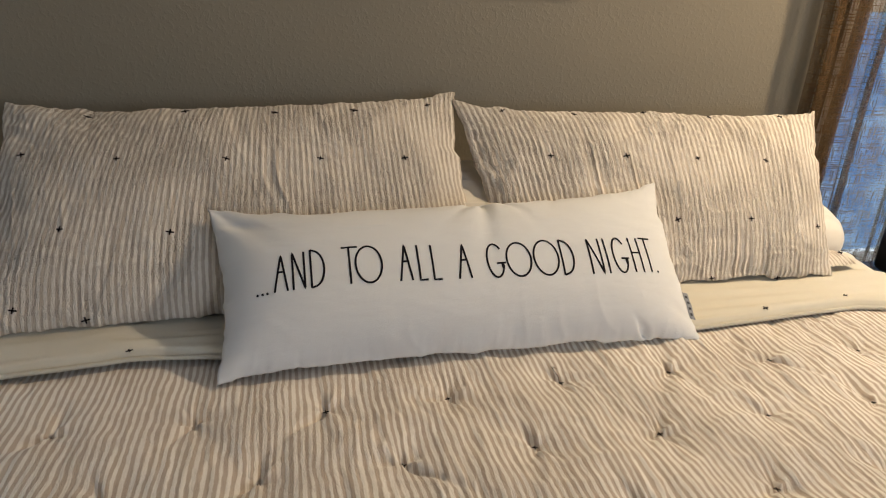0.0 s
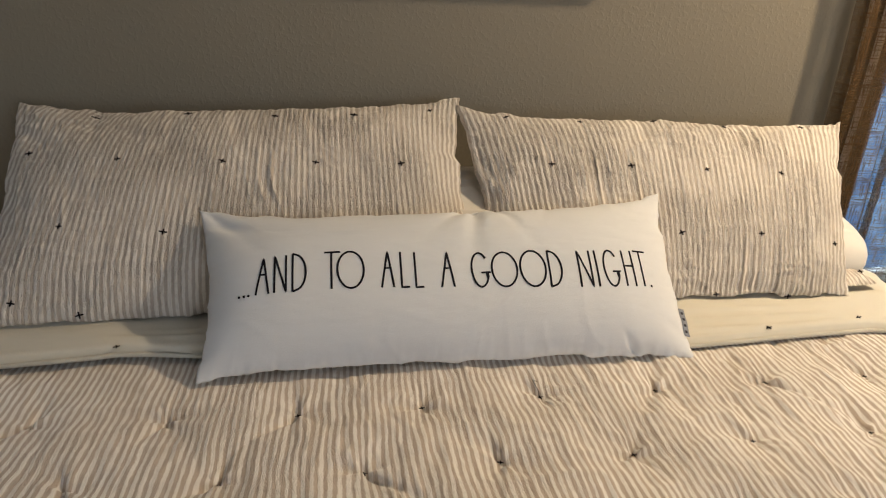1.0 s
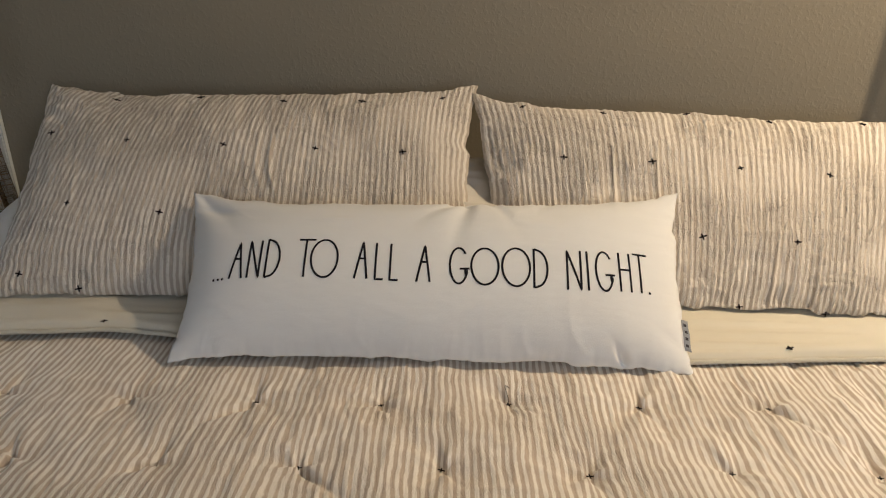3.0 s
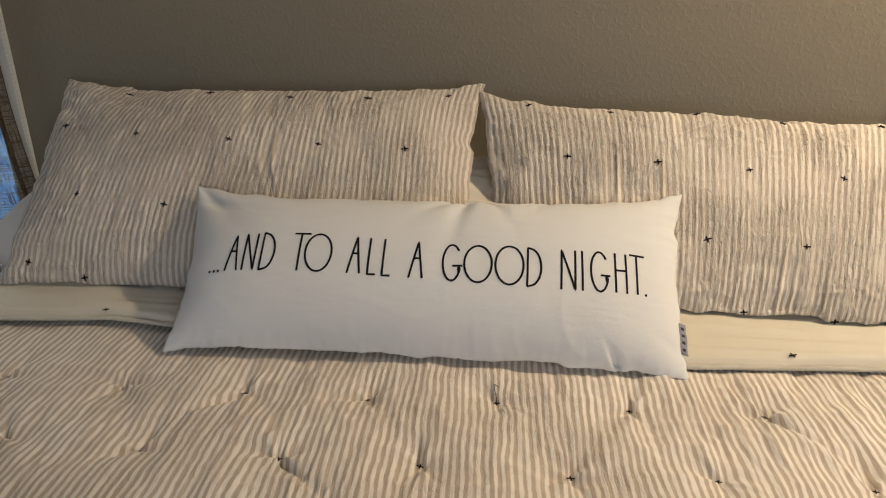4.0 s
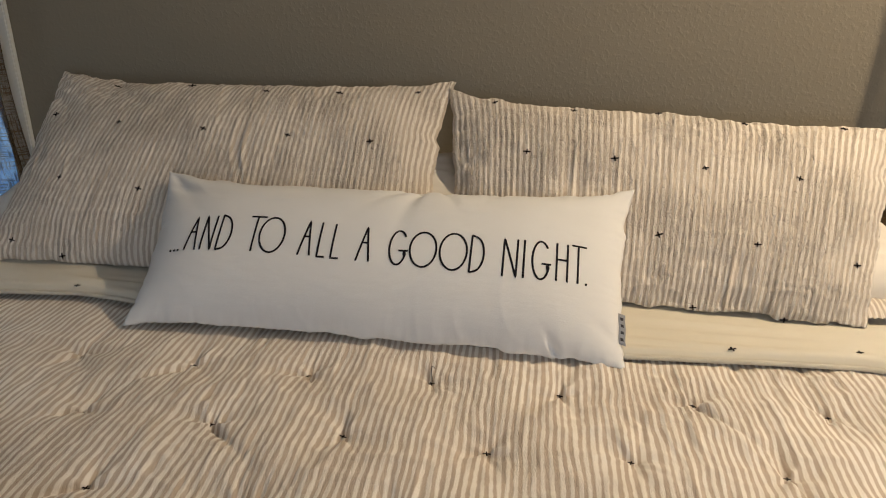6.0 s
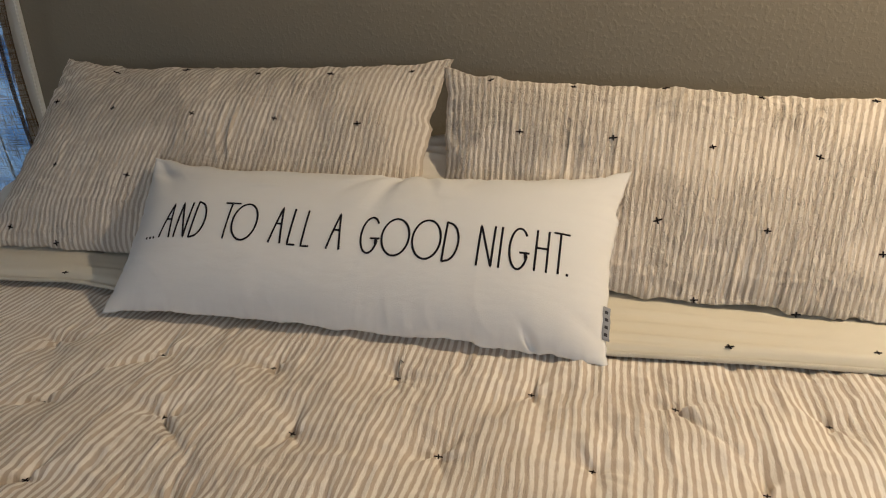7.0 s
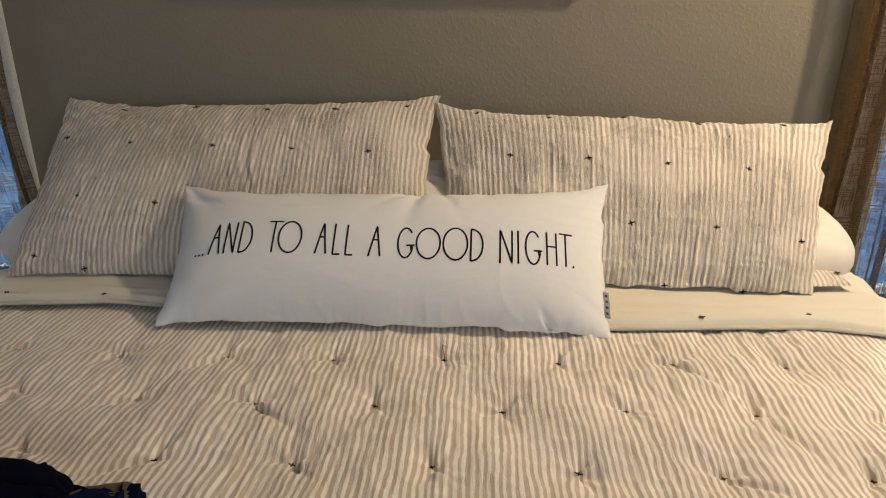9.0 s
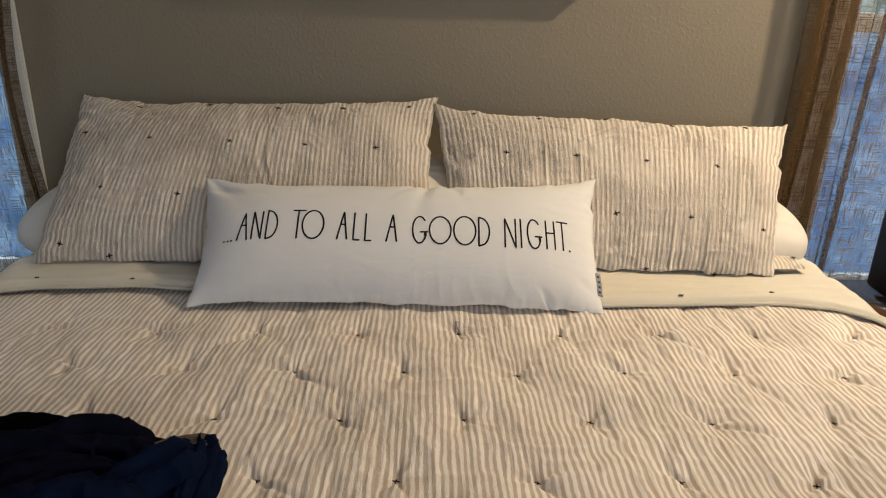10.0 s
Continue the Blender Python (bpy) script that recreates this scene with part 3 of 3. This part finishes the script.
# ---- pillows ----
def case_wrinkles(seed, amount=1.0):
    def f(a, b, x, y):
        edge = (1 - np.abs(a) ** 6) * (1 - np.abs(b) ** 6)
        r = 0.0045 * vnoise(x * 7, y * 6, seed) + 0.0026 * ridges(x * 14, y * 22 + vnoise(x * 6, y * 6, seed + 1), seed + 2)
        return amount * r * edge
    return f


def sleeping_pillow(corners, label, seed, end=(7.0, 0.5)):
    surf, mesh, w, h = pillow(corners, 0.085, 0.085, (-0.02, 0.02, -0.045, -0.045), case_wrinkles(seed, 2.3), 160, 80, (end[0], 2.8), (end[1], 0.5), 0.0, 0.13)
    p = thing("sleeping_pillow", label, "pillow", tuple(np.mean(corners, 0)), group="sleeping pillows")
    part_mesh("pillowcase", mesh("pillowcase"), SLEEP, p)
    return p


sleeping_pillow([(-1.005, -0.425, 0.690), (0.23, -0.39, 0.730), (-1.000, -0.04, 0.765), (0.25, -0.04, 0.825)], "off-white sleeping pillow lying under the striped sham", 71, (6.0, 0.55))
sleeping_pillow([(0.165, -0.39, 0.734), (0.922, -0.375, 0.692), (0.165, -0.04, 0.77), (0.925, -0.05, 0.732)], "off-white sleeping pillow bulging from under the striped sham", 81)


def sham_wrinkles(seed, slant):
    """Lengthwise crinkles between the woven stripes, broken up, and a few long folds."""
    def f(a, b, x, y):
        edge = np.clip((1 - np.abs(a)) / 0.04, 0, 1) * np.clip((1 - np.abs(b)) / 0.04, 0, 1)
        seam = 0.0032 * ridges(y * 34 + vnoise(x * 20, y * 20, seed + 20), x * 14, seed + 21) * np.exp(-(1 - np.abs(a)) / 0.07)
        seam = seam + 0.0022 * ridges(x * 50 + vnoise(x * 20, y * 20, seed + 22), y * 9, seed + 23) * np.exp(-(1 - np.abs(b)) / 0.14)
        wob = 0.0032 * vnoise(x * 24, y * 14, seed) + 0.0016 * vnoise(x * 70, y * 34, seed + 1)
        strength = 0.45 + 0.55 * np.clip(0.5 + vnoise(x * 6, y * 7, seed + 2), 0, 1)
        line = np.sin((x * 0.90 + wob) * 2 * np.pi / PERIOD) * 0.0006 * strength
        fold = 0.0030 * (1 + 0.7 * np.clip(0.2 - a, 0, 1)) * ridges(x * 44 + slant * y * 20 + 0.3 * vnoise(x * 11, y * 13, seed + 8), y * 6, seed + 3) * np.clip(vnoise(x * 6, y * 6, seed + 4) + 0.45, 0, 1)
        fold = fold + 0.0007 * ridges(x * 30, y * 40 + vnoise(x * 9, y * 9, seed + 9), seed + 10) * np.clip(vnoise(x * 8, y * 5, seed + 11) + 0.1, 0, 1)
        big = 0.0050 * vnoise(x * 6, y * 5, seed + 5) + 0.0018 * ridges(x * 9, y * 30, seed + 6) * np.clip(-b + 0.2, 0, 1)
        where = 0.35 + 0.65 * np.clip(vnoise(x * 4 + 5, y * 4, seed + 30) + 0.4, 0, 1)
        crumple = 0.0075 * vnoise(x * 13, y * 10, seed + 31) + 0.0042 * vnoise(x * 27, y * 21, seed + 32) + 0.0030 * ridges(x * 24, y * 38 + vnoise(x * 15, y * 15, seed + 34), seed + 33) + 0.0022 * ridges(x * 75, y * 26 + vnoise(x * 30, y * 20, seed + 37), seed + 36) + 0.0014 * vnoise(x * 62, y * 50, seed + 35)
        diag = 0.0030 * ridges((x + 0.9 * y) * 11 + 0.7 * vnoise(x * 12, y * 12, seed + 41), (y - 0.7 * x) * 34, seed + 40) * np.clip(vnoise(x * 5 + 2, y * 5, seed + 42) + 0.15, 0, 1)
        return (line + fold + big + seam + diag + crumple * where * (0.8 + 0.3 * np.clip(-a, -1, 1))) * edge
    return f


def sham(corners, thick, pins, label, seed, slant, rows):
    surf, mesh, w, h = pillow(corners, thick, 0.05, pins, sham_wrinkles(seed, slant), 520, 160, (4.2, 2.4), (0.72, 0.7), 0.0050, 0.0, 0.16 if slant > 0 else 0.0)
    p = thing("pillow_sham", label, "pillow", tuple(np.mean(corners, 0)), group="striped shams")
    part_mesh("cover", mesh("cover"), SHAM, p, "crinkled striped cotton cover")
    r = random.Random(seed)
    for b, *row in rows:
        for k, a in enumerate(row):
            q, nv = surf(np.array(a), np.array(b - 0.012 * k % 0.04))
            stitch(p, q, nv, r, 1.12)
    return p, surf


LS = [(-0.915, -0.465, 0.691), (0.00, -0.445, 0.690), (-0.915, -0.105, 1.010), (-0.008, -0.065, 1.022)]
RS = [(0.030, -0.435, 0.690), (0.778, -0.455, 0.687), (-0.018, -0.095, 1.005), (0.890, -0.150, 0.985)]
LSURF = sham(LS, 0.068, (0.03, 0.12, 0.02, 0.05), "striped beige and white crinkled sham with black stitched crosses", 101, 0.35,
     [(0.86, -0.66, -0.26), (0.77, 0.12, 0.48), (0.82, 0.85), (0.42, -0.90), (0.27, -0.52), (0.19, -0.09, 0.30, 0.69), (-0.29, -0.72), (-0.40, -0.31, 0.10, 0.50), (-0.85, -0.87), (-0.965, -0.62, -0.05)])
RSURF = sham(RS, 0.056, (0.03, 0.10, 0.03, 0.02), "striped beige and white sham with crosses, leaning beside its twin", 201, -0.1,
     [(0.89, -0.78, -0.41), (0.93, -0.03, 0.35, 0.76), (0.26, -0.63, -0.22, 0.18, 0.59), (-0.42, -0.43, 0.0, 0.44), (-0.50, 0.90), (-0.985, 0.20, 0.62)])

# a flap of the sham's back edge shows beside its lower corner
fa_, fb_ = np.meshgrid(np.linspace(0, 1, 24), np.linspace(0, 1, 14))
fx = 0.765 + 0.105 * fa_ - 0.022 * fb_ * fa_
fy = -0.432 + 0.075 * fb_ + 0.010 * fa_
fz = 0.6955 + 0.020 * np.sin(np.pi * np.clip(fb_ * 0.8, 0, 1)) * (1 - 0.6 * fa_) + 0.0018 * np.sin(fa_ * 55)
flange = part_mesh("flange", grid_mesh("flange", np.stack([fx, fy, fz], -1), np.stack([fx, fy], -1)), SHAM, RSURF[0], "folded striped flange")
stitch(RSURF[0], (0.850, -0.385, 0.7075), (0, -0.3, 1), random.Random(9), 1.1)

# lumbar pillow
LUM = [(-0.520, -0.627, 0.667), (0.345, -0.631, 0.665), (-0.534, -0.382, 0.874), (0.363, -0.350, 0.883)]


def lumbar_wrinkles(a, b, x, y):
    edge = (1 - np.abs(a) ** 8) * np.clip((1 - np.abs(b)) / 0.05, 0, 1)
    d = 0.0030 * vnoise(x * 5, y * 6, 301) + 0.0011 * ridges(x * 11, y * 14 + vnoise(x * 7, y * 7, 306), 302) * np.clip(np.abs(b) * 1.6, 0.3, 1)
    d = d + 0.0028 * ridges(x * 26 + vnoise(x * 9, y * 9, 303), y * 5, 304) * np.exp(-(1 - np.abs(b)) / 0.16)
    d = d + 0.0030 * ridges(y * 30, x * 6, 305) * np.exp(-(1 - np.abs(a)) / 0.05)
    # puckers that hang from the top seam and sit in the corners
    for cx, cy, ang, length, wide, depth in ((0.06, 0.165, -1.75, 0.07, 0.010, 0.010), (0.04, 0.165, -2.3, 0.06, 0.008, 0.006), (0.10, 0.165, -1.2, 0.05, 0.009, 0.006),
                                             (0.20, 0.165, -2.0, 0.045, 0.010, 0.004), (-0.42, 0.15, -0.9, 0.06, 0.012, 0.010), (-0.43, 0.13, -0.3, 0.07, 0.010, 0.006),
                                             (0.32, -0.155, 2.2, 0.010, 0.006, 0.009),
                                             (0.43, -0.13, 2.6, 0.03, 0.010, 0.004)):
        dx, dy = x - cx, y - cy
        al, ac = dx * math.cos(ang) + dy * math.sin(ang), -dx * math.sin(ang) + dy * math.cos(ang)
        spread_ = wide * (1 + np.clip(al, 0, None) * 8)
        d = d - 2.0 * depth * np.exp(-(ac / spread_) ** 2) * np.exp(-np.clip(al, 0, None) / length) * (al > -0.02)
    return d * edge


lsurf, lmesh, LW, LH = pillow(LUM, 0.073, 0.045, (0.10, 0.17, 0.045, 0.035), lumbar_wrinkles, 300, 110, (5.0, 2.2), (0.65, 0.75), 0.0036)
lumbar = thing("lumbar_pillow", "long white lumbar pillow with black embroidered lettering", "pillow", tuple(np.mean(LUM, 0)))
lumbar_cover = part_mesh("cover", lmesh("cover"), WHITE, lumbar, "smooth white cotton cover")


def arc(cx, cy, rx, ry, a0, a1, n=40):
    return [(cx + rx * math.cos(radians(a0 + (a1 - a0) * i / n)), cy + ry * math.sin(radians(a0 + (a1 - a0) * i / n))) for i in range(n + 1)]


def glyph(ch):
    """Strokes of tall thin hand lettering, in a box one high; x as a share of the letter's width."""
    return {
        "A": [[(0, 0), (0.62, 1), (1, 0)], [(0.33, 0.53), (0.80, 0.53)]],
        "N": [[(0, 0), (0.06, 1), (0.94, 0), (1, 1)]],
        "D": [[(0, 0), (0.06, 1)], [(0.06, 1), (0.30, 0.97)] + arc(0.22, 0.5, 0.78, 0.47, 78, -78) + [(0.0, 0.0)]],
        "T": [[(0, 1), (1, 1)], [(0.45, 1), (0.40, 0)]],
        "O": [arc(0.5, 0.5, 0.5, 0.5, 90, 450, 60)],
        "L": [[(0.08, 1), (0, 0), (1, 0)]],
        "G": [arc(0.5, 0.5, 0.5, 0.5, 40, 350, 50)[:-1] + [(0.86, 0.25), (0.88, 0.42)], [(0.55, 0.40), (1.1, 0.40)]],
        "I": [[(0.5, 1), (0.45, 0)]],
        "H": [[(0.04, 1), (0, 0)], [(1, 1), (0.96, 0)], [(0.02, 0.56), (0.98, 0.56)]],
        ".": [arc(0.5, 0.012, 0.07, 0.009, 0, 360, 10)],
    }[ch]


def lettering(words):
    for ch, u0, u1, base, top in words:
        letter = None
        for st in glyph(ch):
            pts = []
            for (xa, ya), (xb, yb_) in zip(st, st[1:]):
                k = max(1, int(math.hypot((xb - xa) * (u1 - u0), (yb_ - ya) * (top - base)) / 0.003))
                pts += [(xa + (xb - xa) * i / k, ya + (yb_ - ya) * i / k) for i in range(k)]
            pts = np.array(pts + [st[-1]])
            u = u0 + pts[:, 0] * (u1 - u0)
            v = base + pts[:, 1] * (top - base)
            a, b = invert(u, v)
            q, nv = lsurf(a, b)
            me = tube_mesh("letter", q + nv * 0.0006, nv, 0.0035, 0.0020)
            if letter is None:
                letter = part_mesh("letter", me, INK, lumbar)
            else:
                part_mesh("stroke", me, INK, letter)


CU = (np.array(LUM[1]) + np.array(LUM[3]) - np.array(LUM[0]) - np.array(LUM[2])) / 2
CU /= np.linalg.norm(CU)
CV = (np.array(LUM[2]) + np.array(LUM[3]) - np.array(LUM[0]) - np.array(LUM[1])) / 2
CV -= CU * (CV @ CU)
CV /= np.linalg.norm(CV)
CM = np.mean(np.array(LUM), 0)


def invert(u, v):
    """The pillow's own a, b for distances u, v in metres from its middle along its width and height."""
    a, b = u / (LW / 2), v / (LH / 2)
    for _ in range(12):
        q, _n = lsurf(a, b)
        a = a + (u - (q - CM) @ CU) / (LW / 2)
        b = b + (v - (q - CM) @ CV) / (LH / 2)
    return a, b


def baseline(u):
    return float(np.interp(u, (-0.36, -0.2, -0.1, 0.0, 0.1, 0.2, 0.24, 0.31, 0.36), (-0.041, -0.040, -0.0428, -0.0475, -0.051, -0.0562, -0.0578, -0.056, -0.0547)))


def capline(u):
    return float(np.interp(u, (-0.36, -0.325, -0.27, -0.18, -0.09, 0.0, 0.09, 0.14, 0.23, 0.36), (0.0215, 0.0243, 0.0285, 0.027, 0.0225, 0.017, 0.0138, 0.015, 0.0118, 0.0145)))


TEXT = [(".", -0.3695, -0.3614), (".", -0.3614, -0.3532), (".", -0.3532, -0.3462), ("A", -0.338, -0.3169), ("N", -0.3075, -0.2875), ("D", -0.278, -0.2556), ("T", -0.2247, -0.1973), ("O", -0.2032, -0.1589),
        ("A", -0.1301, -0.1095), ("L", -0.0962, -0.0829), ("L", -0.072, -0.0586), ("A", -0.0281, -0.0061), ("G", 0.0269, 0.0562), ("O", 0.0622, 0.1071), ("O", 0.1131, 0.1588), ("D", 0.1648, 0.1875),
        ("N", 0.2196, 0.2434), ("I", 0.2481, 0.2612), ("G", 0.2683, 0.2966), ("H", 0.3084, 0.3272), ("T", 0.3343, 0.3589), (".", 0.3542, 0.3624)]
lettering([(ch, a + 0.0012, b + 0.0012, baseline((a + b) / 2) + 0.0043, capline((a + b) / 2) + 0.0043) for ch, a, b in TEXT])

# woven label in the side seam
bb = np.linspace(-0.46, -0.76, 10)
rim, rn = lsurf(np.ones(10) * 0.985, bb)
out = np.array((0.95, -0.05, -0.28)) * 0.012
face = np.array((0.1, -0.75, 0.65)) * 0.0008
vs = [*(rim + face), *(rim + out + face), *(rim - face), *(rim + out - face)]
fs = []
for k in range(9):
    fs += [(k, k + 1, 11 + k, 10 + k), (20 + k, 30 + k, 31 + k, 21 + k), (10 + k, 11 + k, 31 + k, 30 + k)]
fs += [(0, 10, 30, 20), (9, 29, 39, 19)]
me = bpy.data.meshes.new("seam_label")
me.from_pydata([tuple(v) for v in vs], [], fs)
seam_label = part_mesh("seam_label", me, GREYTAG, lumbar, "small grey woven label")
for k in (1, 3, 5, 7):
    c0 = rim[k] * 0.5 + rim[k + 1] * 0.5 + out * 0.5 + face * 1.4
    e1, e2 = out * 0.22, (rim[k + 1] - rim[k]) * 0.42
    bar = bpy.data.meshes.new("print_bar")
    bar.from_pydata([tuple(c0 + a * e1 + b * e2) for a, b in ((-1, -1), (1, -1), (1, 1), (-1, 1))], [], [(0, 1, 2, 3)])
    part_mesh("print_bar", bar, TAGINK, seam_label)

# ---- bedside ----
ns = thing("nightstand", "dark brown glossy wooden nightstand beside the bed", "nightstand", (1.30, -0.30, 0.0))
part("top", block((1.01, -0.52, 0.525), (1.60, -0.13, 0.55), 0.004), WALNUT, ns)
part("body", block((1.03, -0.50, 0.12), (1.58, -0.14, 0.524), 0.003), WALNUT, ns)
d1 = part("drawer_front", block((1.04, -0.518, 0.33), (1.57, -0.501, 0.515), 0.003), WALNUT, ns)
part("handle", block((1.24, -0.535, 0.415), (1.37, -0.519, 0.427), 0.004), NICKEL, d1)
for lx in (1.05, 1.56):
    for ly in (-0.48, -0.16):
        part("leg", block((lx - 0.02, ly - 0.02, 0.0), (lx + 0.02, ly + 0.02, 0.119), 0.003), WALNUT, ns)
box = thing("speaker", "black box-shaped speaker standing on the nightstand", "speaker", (1.28, -0.24, 0.55))
part("cabinet", block((1.185, -0.34, 0.552), (1.38, -0.17, 0.86), 0.008), BLACK, box)
part("grille", block((1.197, -0.348, 0.564), (1.368, -0.341, 0.848), 0.003), CHAR, box)


# ---- clothes heap ----
def cloth_roll(name, pts, wide, high, seed, mat, parent, label=""):
    """A gathered length of cloth along a line: a flattened roll with lengthwise creases, pinches and a blunt end."""
    pts = np.array(pts, float) + (0.0, -0.018, 0.0)
    n, k = 90, 56
    t = np.linspace(0, 1, n)
    seg = np.linspace(0, 1, len(pts))
    c = np.stack([np.interp(t, seg, pts[:, i]) for i in range(3)], -1)
    for _ in range(10):
        c[1:-1] = (c[:-2] + 2 * c[1:-1] + c[2:]) / 4
    tan = np.gradient(c, axis=0)
    tan /= np.linalg.norm(tan, axis=1)[:, None]
    sd = np.cross(tan, (0, 0, 1))
    sd /= np.linalg.norm(sd, axis=1)[:, None]
    up = np.cross(sd, tan)
    T, TH = np.meshgrid(t, np.linspace(0, 2 * np.pi, k), indexing="ij")
    length = np.linalg.norm(np.diff(c, axis=0), axis=1).sum()
    ends = (1 - np.abs(2 * T - 1) ** 7) ** 0.45
    cs, sn = np.cos(TH), np.sin(TH)
    body = 0.88 + 0.20 * vnoise(T * length * 12, cs * 1.2 + seed, seed) + 0.40 * ridges(T * length * 8 + sn, cs * 2.8 + sn * 1.7 + 9, seed + 1) * (sn > -0.3) + 0.20 * ridges(T * length * 26, cs * 5 + sn * 3 + 5, seed + 2)
    r = ends * body
    P = c[:, None] + sd[:, None] * (cs * r)[..., None] * wide + up[:, None] * (np.sign(sn) * np.abs(sn) ** 0.85 * r)[..., None] * high * 0.9
    P[..., 2] = np.maximum(P[..., 2] - 0.014, TOP + 0.004)
    return part_mesh(name, grid_mesh(name, P, np.stack([T * length, TH * wide], -1), True), mat, parent, label)


def garment(name, label, at, mat, rolls, seed):
    g = thing(name, label, "clothing", at, group="clothes heap")
    for i, (n, pts, wide, high, m) in enumerate(rolls):
        cloth_roll(n, pts, wide, high, seed + 10 * i, m or mat, g)
    return g


garment("crumpled_shirt", "crumpled black shirt thrown on the comforter", (-0.64, -1.10, TOP), CHAR, [
    ("sleeve", [(-0.86, -1.135, 0.672), (-0.70, -1.105, 0.682), (-0.55, -1.056, 0.690)], 0.040, 0.030, None),
    ("body", [(-0.92, -1.22, 0.68), (-0.72, -1.19, 0.69), (-0.57, -1.12, 0.695)], 0.065, 0.040, None),
    ("collar", [(-0.635, -1.048, 0.690), (-0.585, -1.045, 0.690), (-0.540, -1.06, 0.688)], 0.024, 0.024, None)], 401)
garment("crumpled_trousers", "crumpled navy trousers heaped on the comforter", (-0.52, -1.19, TOP), NAVY, [
    ("leg", [(-0.72, -1.28, 0.705), (-0.57, -1.185, 0.720), (-0.47, -1.125, 0.712), (-0.395, -1.125, 0.695)], 0.042, 0.040, None),
    ("leg", [(-0.68, -1.33, 0.70), (-0.54, -1.235, 0.715), (-0.42, -1.165, 0.700)], 0.040, 0.036, None),
    ("waistband", [(-0.415, -1.105, 0.690), (-0.365, -1.092, 0.686)], 0.018, 0.018, CHAR)], 451)
garment("crumpled_jeans", "crumpled dark blue jeans on the heap's edge", (-0.36, -1.18, TOP), DENIM, [
    ("leg", [(-0.47, -1.27, 0.70), (-0.39, -1.19, 0.705), (-0.335, -1.115, 0.695)], 0.036, 0.034, None),
    ("leg", [(-0.355, -1.085, 0.690), (-0.332, -1.13, 0.690), (-0.322, -1.24, 0.685)], 0.028, 0.028, None),
    ("leg", [(-0.55, -1.30, 0.705), (-0.46, -1.245, 0.715), (-0.36, -1.235, 0.700)], 0.045, 0.036, None),
    ("waistband", [(-0.40, -1.125, 0.700), (-0.355, -1.105, 0.700), (-0.325, -1.095, 0.692)], 0.020, 0.017, TAN)], 501)
garment("crumpled_sweater", "crumpled navy sweater thrown on the comforter", (-0.60, -1.38, TOP), NAVY, [
    ("body", [(-0.90, -1.36, 0.70), (-0.66, -1.38, 0.715), (-0.42, -1.36, 0.70)], 0.095, 0.055, None),
    ("sleeve", [(-0.80, -1.27, 0.70), (-0.70, -1.25, 0.71), (-0.62, -1.26, 0.72)], 0.045, 0.036, None),
    ("sleeve", [(-0.44, -1.31, 0.70), (-0.34, -1.32, 0.69), (-0.27, -1.36, 0.685)], 0.040, 0.030, None)], 551)
